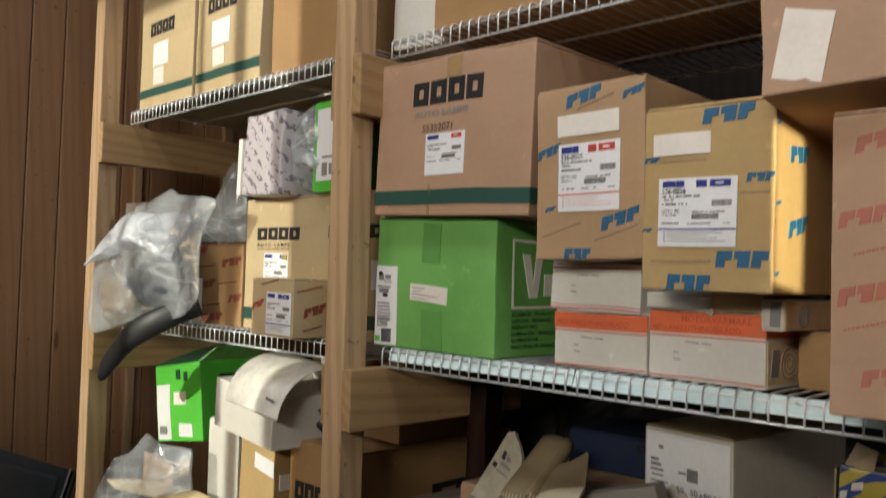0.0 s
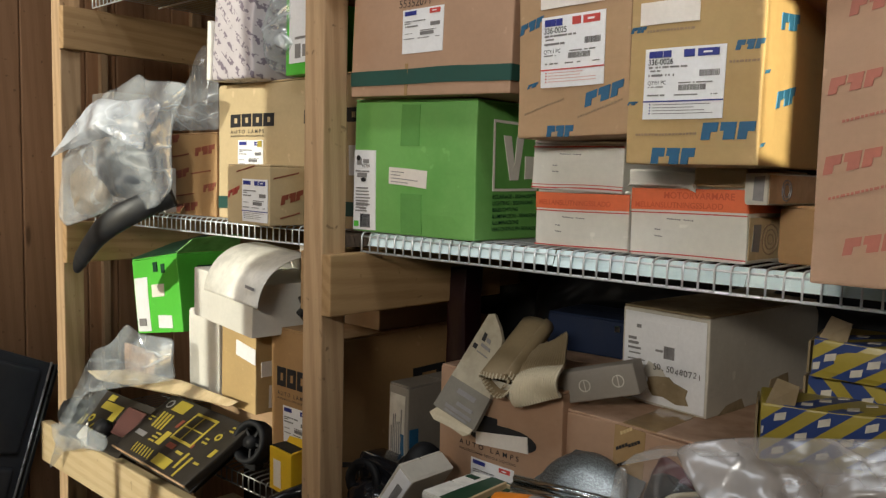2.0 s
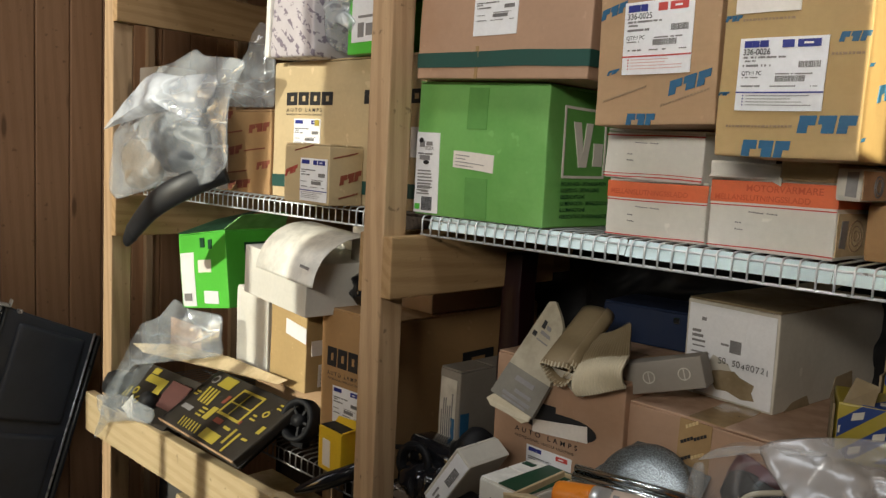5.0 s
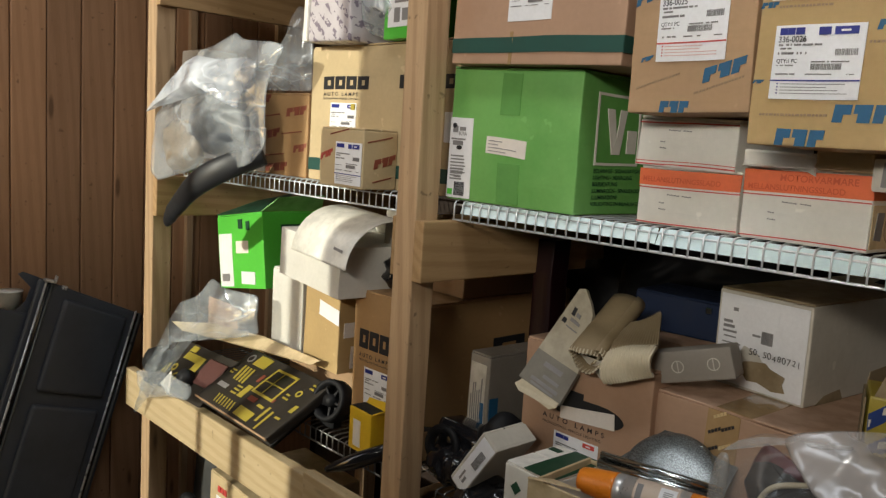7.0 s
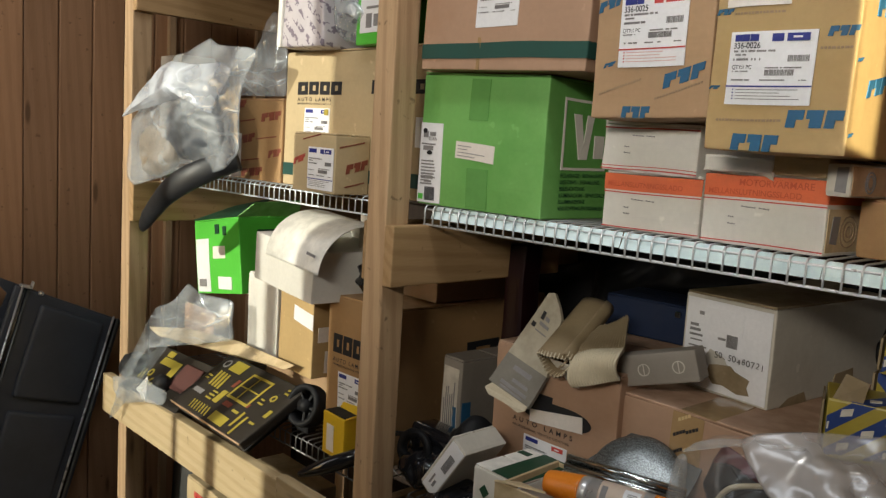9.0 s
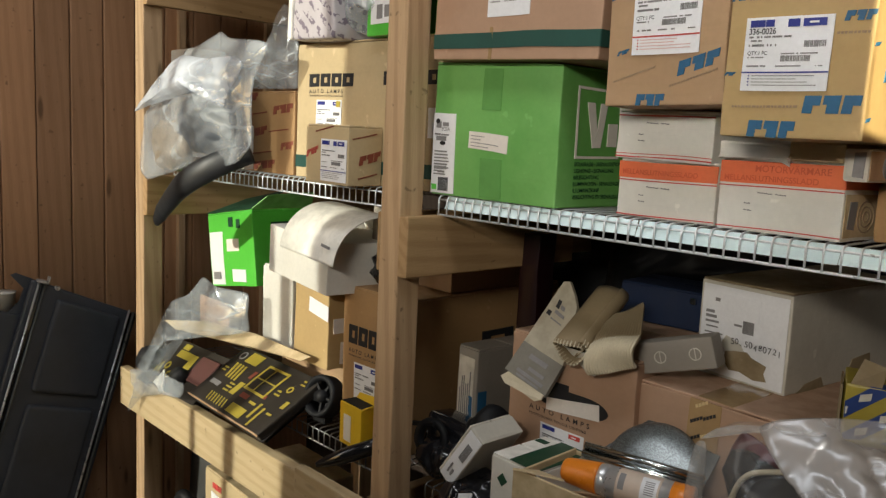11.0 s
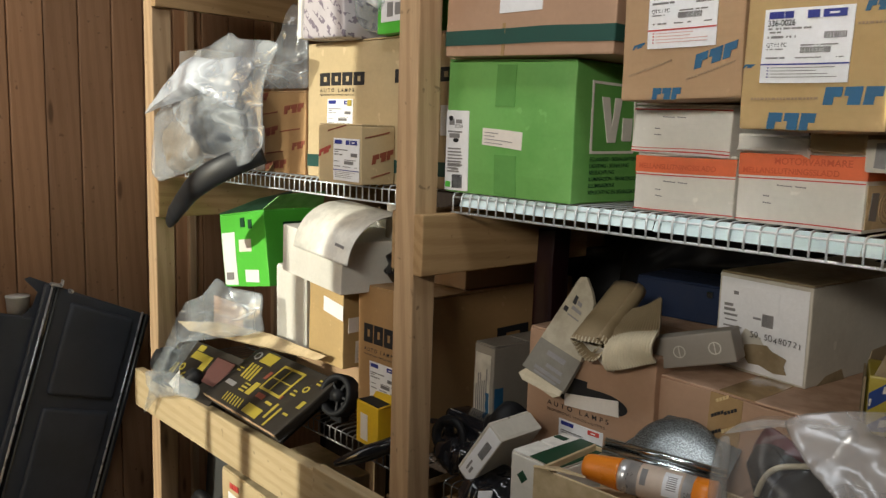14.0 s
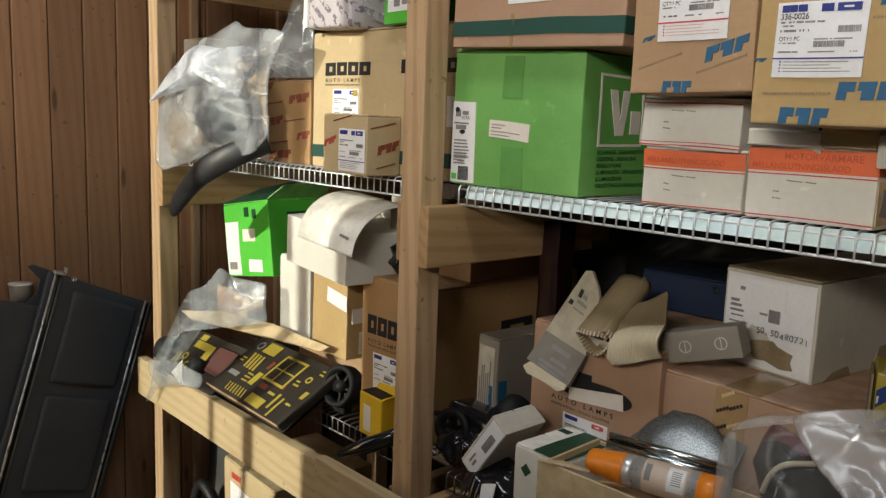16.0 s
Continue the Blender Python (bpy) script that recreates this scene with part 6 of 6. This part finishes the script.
part("film", film_panel([(0.42, LOW + 0.002), (0.43, 1.30), (0.55, 1.39), (0.74, 1.395), (0.86, 1.34), (0.90, LOW + 0.002)], 0.575, 0.575, 0.03, 63, 0.02, 20, 0.02, 90, 26, LOW + 0.001), M_DULL_BLACK, backing, "", True)

# this one is added to stop sun reaching the back wall
part("film", film_panel([(-0.60, LOW + 0.002), (-0.60, 1.25), (-0.50, 1.36), (-0.30, 1.395), (-0.10, 1.39), (0.03, 1.37), (0.04, LOW + 0.002)], 0.61, 0.60, 0.03, 65, 0.02, 20, 0.02, 90, 26, LOW + 0.001), M_DULL_BLACK, backing, "", True)

# striped packs
def clipped(poly, a, b):
    """The part of a flat shape between u = a and u = b."""
    for edge, sign in ((a, 1), (b, -1)):
        out = []
        for k, p in enumerate(poly):
            q = poly[(k + 1) % len(poly)]
            ip, iq = sign * (p[0] - edge) >= 0, sign * (q[0] - edge) >= 0
            if ip:
                out.append(p)
            if ip != iq:
                t = (edge - p[0]) / (q[0] - p[0])
                out.append((edge, p[1] + t * (q[1] - p[1])))
        poly = out
    return poly


def stripe_face(c, face, w, h, first, lean, pitch=0.047, band=0.025):
    """Blue slanting bands with pale blocks in them on a yellow face."""
    u = first
    while u < w + abs(lean) * h:
        poly = clipped([(u, 0.001), (u + band, 0.001), (u + band + lean * h, h - 0.001), (u + lean * h, h - 0.001)], 0.001, w - 0.001)
        if len(poly) > 2:
            c.slab("blue_band", M_BLUE_WRAP, face, [poly])
            for k in range(3):
                v = h * (0.12 + 0.30 * k)
                x = u + lean * (v + 0.005) + band * 0.26
                mark = clipped([(x, v), (x + band * 0.5, v + 0.004), (x + band * 0.54, v + 0.013), (x + band * 0.04, v + 0.009)], 0.002, w - 0.002)
                if len(mark) > 2 and v + 0.013 < h:
                    c.slab("brand_mark", M_GREY_CARD, face, [mark], lift=0.0008)
        u += pitch


M_YELLOW_WRAP = surface("yellow_wrap", (0.37, 0.29, 0.04), 0.4, 0.12, 18, 180, 0.15, stain=(0.34, 0.26, 0.07), worn=True)
for (x, y, z, turn, rx, ry, w, d, h, first, lean, lab) in ((0.643, 0.132, LOW + 0.256, 20, 0, 0, 0.155, 0.075, 0.070, -0.055, 1.15, "torn yellow and blue striped carton with an open end"),
                                           (0.662, 0.226, LOW + 0.256, 4, 0, 0, 0.17, 0.11, 0.092, -0.02, -0.9, "crushed yellow and blue striped carton"),
                                           (0.672, 0.205, LOW + 0.3500, 9, 0, 1, 0.17, 0.11, 0.046, -0.07, 1.25, "yellow and blue striped carton on top of another")):
    c = Carton("striped_carton", lab, at(x, y, z, turn, rx, ry), (w, d, h), M_YELLOW_WRAP, 0.002, 0.004, int(z * 100), "carton", "striped cartons", False)
    stripe_face(c, "front", w, h, first, lean)
    stripe_face(c, "top", w, d, first + lean * h, 0.9)
    part("torn_flap", quad_card([(0.004, 0.003, h - 0.002), (0.036, 0.002, h - 0.002), (0.040, 0.004, h + 0.022), (0.016, 0.012, h + 0.028)]), M_OLIVE_CARD, c.ob, "torn card flap standing up")
    part("open_end", quad_card([(-0.003, 0.004, 0.004), (-0.003, d - 0.004, 0.004), (-0.003, d - 0.004, h - 0.004), (-0.003, 0.004, h - 0.004)]), M_OLIVE_CARD, c.ob)

# milky bag with dark pads
bag = thing("polythene_bag", pose(0, 0, 0), "milky crumpled polythene bag with black and red pads inside", "plastic bag")
part("film", film_panel([(0.750, 0.947), (0.750, 1.08), (0.738, 1.15), (0.715, 1.19), (0.675, 1.222), (0.622, 1.247), (0.632, 1.258), (0.670, 1.269), (0.715, 1.282), (0.80, 1.300), (0.90, 1.315), (0.945, 1.30), (0.940, 1.10), (0.935, 0.947), (0.79, 0.947)], -0.034, 0.0, 0.060, 31, 0.022, -38, 0.06, 170, 60, LOW + 0.001, 3.5, 11.0, 0.75), M_FILM_ROSE, bag, "creased milky film", True)
part("film_end", film_panel([(0.546, 0.947), (0.548, 1.05), (0.551, 1.132), (0.550, 1.185), (0.555, 1.216), (0.592, 1.243), (0.632, 1.254), (0.690, 1.262), (0.722, 1.20), (0.735, 1.06), (0.73, 0.947), (0.62, 0.947)], -0.015, -0.035, 0.045, 41, 0.008, 65, 0.05, 110, 34, LOW + 0.001, 3.0, 9.0, 0.3), M_FILM_CLEAR, bag, "clear end of the bag", True)
part("film_fold", film_panel([(0.549, 0.947), (0.552, 1.13), (0.553, 1.19), (0.560, 1.217), (0.574, 1.222), (0.573, 1.16), (0.576, 1.08), (0.580, 0.947)], -0.040, -0.044, 0.008, 43, 0.008, 70, 0.006, 90, 20, LOW + 0.001, 5.0, 14.0, 0.5), M_FILM_EDGE, bag, "gathered milky edge", True)
part("film_fold", film_panel([(0.557, 1.214), (0.575, 1.232), (0.600, 1.244), (0.640, 1.255), (0.692, 1.264), (0.690, 1.259), (0.640, 1.249), (0.604, 1.238), (0.578, 1.225)], -0.034, -0.040, 0.003, 47, 0.003, 15, 0.006, 90, 16, None, 5.0, 14.0, 0.5), M_FILM_EDGE, bag, "", True)
part("red_pad", film_panel([(0.578, 1.188), (0.585, 1.211), (0.595, 1.231), (0.606, 1.229), (0.629, 1.219), (0.652, 1.213), (0.640, 1.203), (0.604, 1.185)], -0.010, -0.014, 0.010, 33, 0.002, 0, 0.012, 64, 14), M_RED_CLOTH, bag, "dark red cloth edge", True)
part("black_pad", film_panel([(0.582, 1.186), (0.591, 1.212), (0.611, 1.216), (0.626, 1.203), (0.608, 1.184), (0.600, 1.164), (0.590, 1.169)], -0.024, -0.028, 0.008, 35, 0.002, 0, 0.010, 64, 14), M_BLACK, bag, "", True)
part("black_pad", film_panel([(0.581, 1.186), (0.592, 1.213), (0.612, 1.217), (0.640, 1.204), (0.668, 1.210), (0.702, 1.180), (0.722, 1.10), (0.722, 1.02), (0.600, 1.02), (0.594, 1.15)], -0.020, -0.022, 0.012, 39, 0.005, 60, 0.02, 90, 24), M_BLACK, bag, "", True)
part("piping", tube_mesh(smooth_line([(0.604, -0.042, 1.164), (0.610, -0.044, 1.182), (0.617, -0.045, 1.194), (0.629, -0.046, 1.204), (0.656, -0.046, 1.214)], 6), 0.0030, 8), M_CREAM, bag, "cream piping", True)
part("black_pad", film_panel([(0.606, 1.02), (0.612, 1.160), (0.622, 1.190), (0.643, 1.203), (0.661, 1.210), (0.678, 1.202), (0.702, 1.184), (0.735, 1.10), (0.735, 1.02)], -0.032, -0.032, 0.012, 37, 0.006, 60, 0.03, 64, 20), M_BLACK, bag, "", True)

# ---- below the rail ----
# board's colour taken near black for the shade low in the rack
M_SHADED_BOARD = wood("shaded_board", (0.050, 0.036, 0.024), (0.028, 0.019, 0.012), "x", rough=0.8)
M_CASE = surface("dull_grey_plastic", (0.060, 0.060, 0.058), 0.5, 0.2, 12, 200, 0.15)
c = Carton("grey_panel_box", "flat dark grey plastic case standing under the shelf", at(-1.00, 0.13, 0.3975, 3, -3), (0.215, 0.05, 0.29), M_CASE, 0.001, 0.002, 101, "case")
hose = thing("black_hose", pose(0, 0, 0), "loop of thick black hose on the low shelf", "hose")
part("tube", tube_mesh(smooth_line([(-0.93, 0.085, 0.412), (-0.945, 0.075, 0.50), (-0.90, 0.07, 0.585), (-0.84, 0.075, 0.56), (-0.82, 0.085, 0.48), (-0.80, 0.09, 0.412)], 8), 0.014, 12), M_BLACK, hose, "", True)
c = Carton("small_red_print_carton", "kraft carton with a red mark and white label under the rail", at(-0.745, 0.055, 0.3975, -2), (0.245, 0.26, 0.318), M_KRAFT_PALE, 0.001, 0.002, 102, group="small red print cartons")
c.slab("brand_mark", M_RED, "front", [(0.040, 0.282, 0.013, 0.014), (0.055, 0.282, 0.013, 0.014), (0.070, 0.282, 0.013, 0.014)])
c.slab("label", M_LABEL, "front", [[(0.034, 0.10), (0.135, 0.09), (0.135, 0.262), (0.034, 0.272)]], "white printed label")
base = thing("low_shelf_board", pose(0, 0, 0), "rough board low in the rack, darkened for shade", "shelf board")
part("board", bm_box(-0.97, 0.05, 0.375, 0.92, 0.56, 0.397, 0.002), M_SHADED_BOARD, base)
part("batten", bm_box(-0.97, 0.052, 0.335, -0.93, 0.555, 0.374, 0.002), M_PINE_Y, base)
part("batten", bm_box(0.88, 0.052, 0.335, 0.92, 0.555, 0.374, 0.002), M_PINE_Y, base)

# ---- black panel leaning on the side wall ----
panel = thing("black_trim_panel", pose(-1.289, -0.476, 0.0, 0, 1.5, 0) @ pose(0, 0, 0, -15.8, 0, 0), "black moulded plastic panel with bright rods, leaning on the boards", "car panel")


def sloped(bm, y0, drop, top):
    """Lower the top edge towards the far side."""
    for v in bm.verts:
        if v.co.z > top:
            v.co.z -= drop * max(0.0, v.co.y - y0)
    return bm


part("sheet", sloped(bm_box(0.0, -0.015, 0.14, 0.018, 0.282, 1.150, 0.008, 3), 0.0, 0.15, 1.0), M_BLACK_MATT, panel)
for z0, z1 in ((0.862, 1.115), (0.565, 0.828), (0.25, 0.53)):
    part("raised_field", sloped(bm_box(0.006, 0.056, z0, 0.030, 0.236, z1, 0.014, 5), 0.05, 0.12, 1.0), M_BLACK_MATT, panel, "", True)
for y0, top in ((0.0, 1.152), (0.016, 1.150), (0.254, 1.116), (0.268, 1.112)):
    bright = y0 in (0.0, 0.254)
    part("rod", tube_mesh([(0.024, y0, 0.16), (0.024, y0, top)], 0.0030, 10), M_SILVER if bright else M_STEEL_DARK, panel, "bright metal rod" if bright else "", True)
for y0, y1, top in ((0.003, 0.013, 1.146), (0.257, 0.265, 1.108)):
    part("channel", bm_box(0.012, y0, 0.15, 0.021, y1, top, 0.002, 2), M_BLACK_GLOSS, panel)
part("clip", bm_box(0.012, -0.006, 1.148, 0.034, 0.022, 1.156, 0.002), M_SILVER, panel, "bent bright metal clip")
part("clip", bm_box(0.014, 0.020, 1.150, 0.032, 0.023, 1.168, 0.001), M_SILVER, panel)
part("clip", bm_box(0.012, 0.044, 1.136, 0.026, 0.056, 1.146, 0.002), M_SILVER, panel)
wing = thing("black_side_panel", pose(-1.305, -0.476, 0.0, 0, 1.5, 0) @ pose(0, 0, 0, -15.8, 0, 0), "second black plastic panel behind the first", "car panel")
part("sheet", bm_box(0.0, -0.42, 0.20, 0.016, 0.012, 1.055, 0.006, 3), M_BLACK_MATT, wing)
part("corner", quad_card([(0.012, -0.05, 1.045), (0.012, 0.04, 1.045), (0.012, 0.06, 1.140), (0.012, -0.050, 1.158), (0.012, -0.062, 1.150), (0.012, -0.022, 1.122), (0.012, -0.025, 1.085)], 0.006), M_BLACK_MATT, wing)
cup = thing("paper_tub", pose(-1.312, -0.228, 1.0190), "white tub standing behind black panels", "tub")
part("wall", lathe([(0.0, 0.0), (0.026, 0.0), (0.0285, 0.05), (0.030, 0.051), (0.030, 0.054), (0.0, 0.052)], 28), M_WHITE_CARD, cup, "", True)
ledge = tagged(obj_from("wall_ledge", bm_box(-1.342, -0.5, 0.994, -1.284, -0.16, 1.018, 0.002), M_PINE_Y), "narrow pine ledge on the boards", "timber", kind="structure")
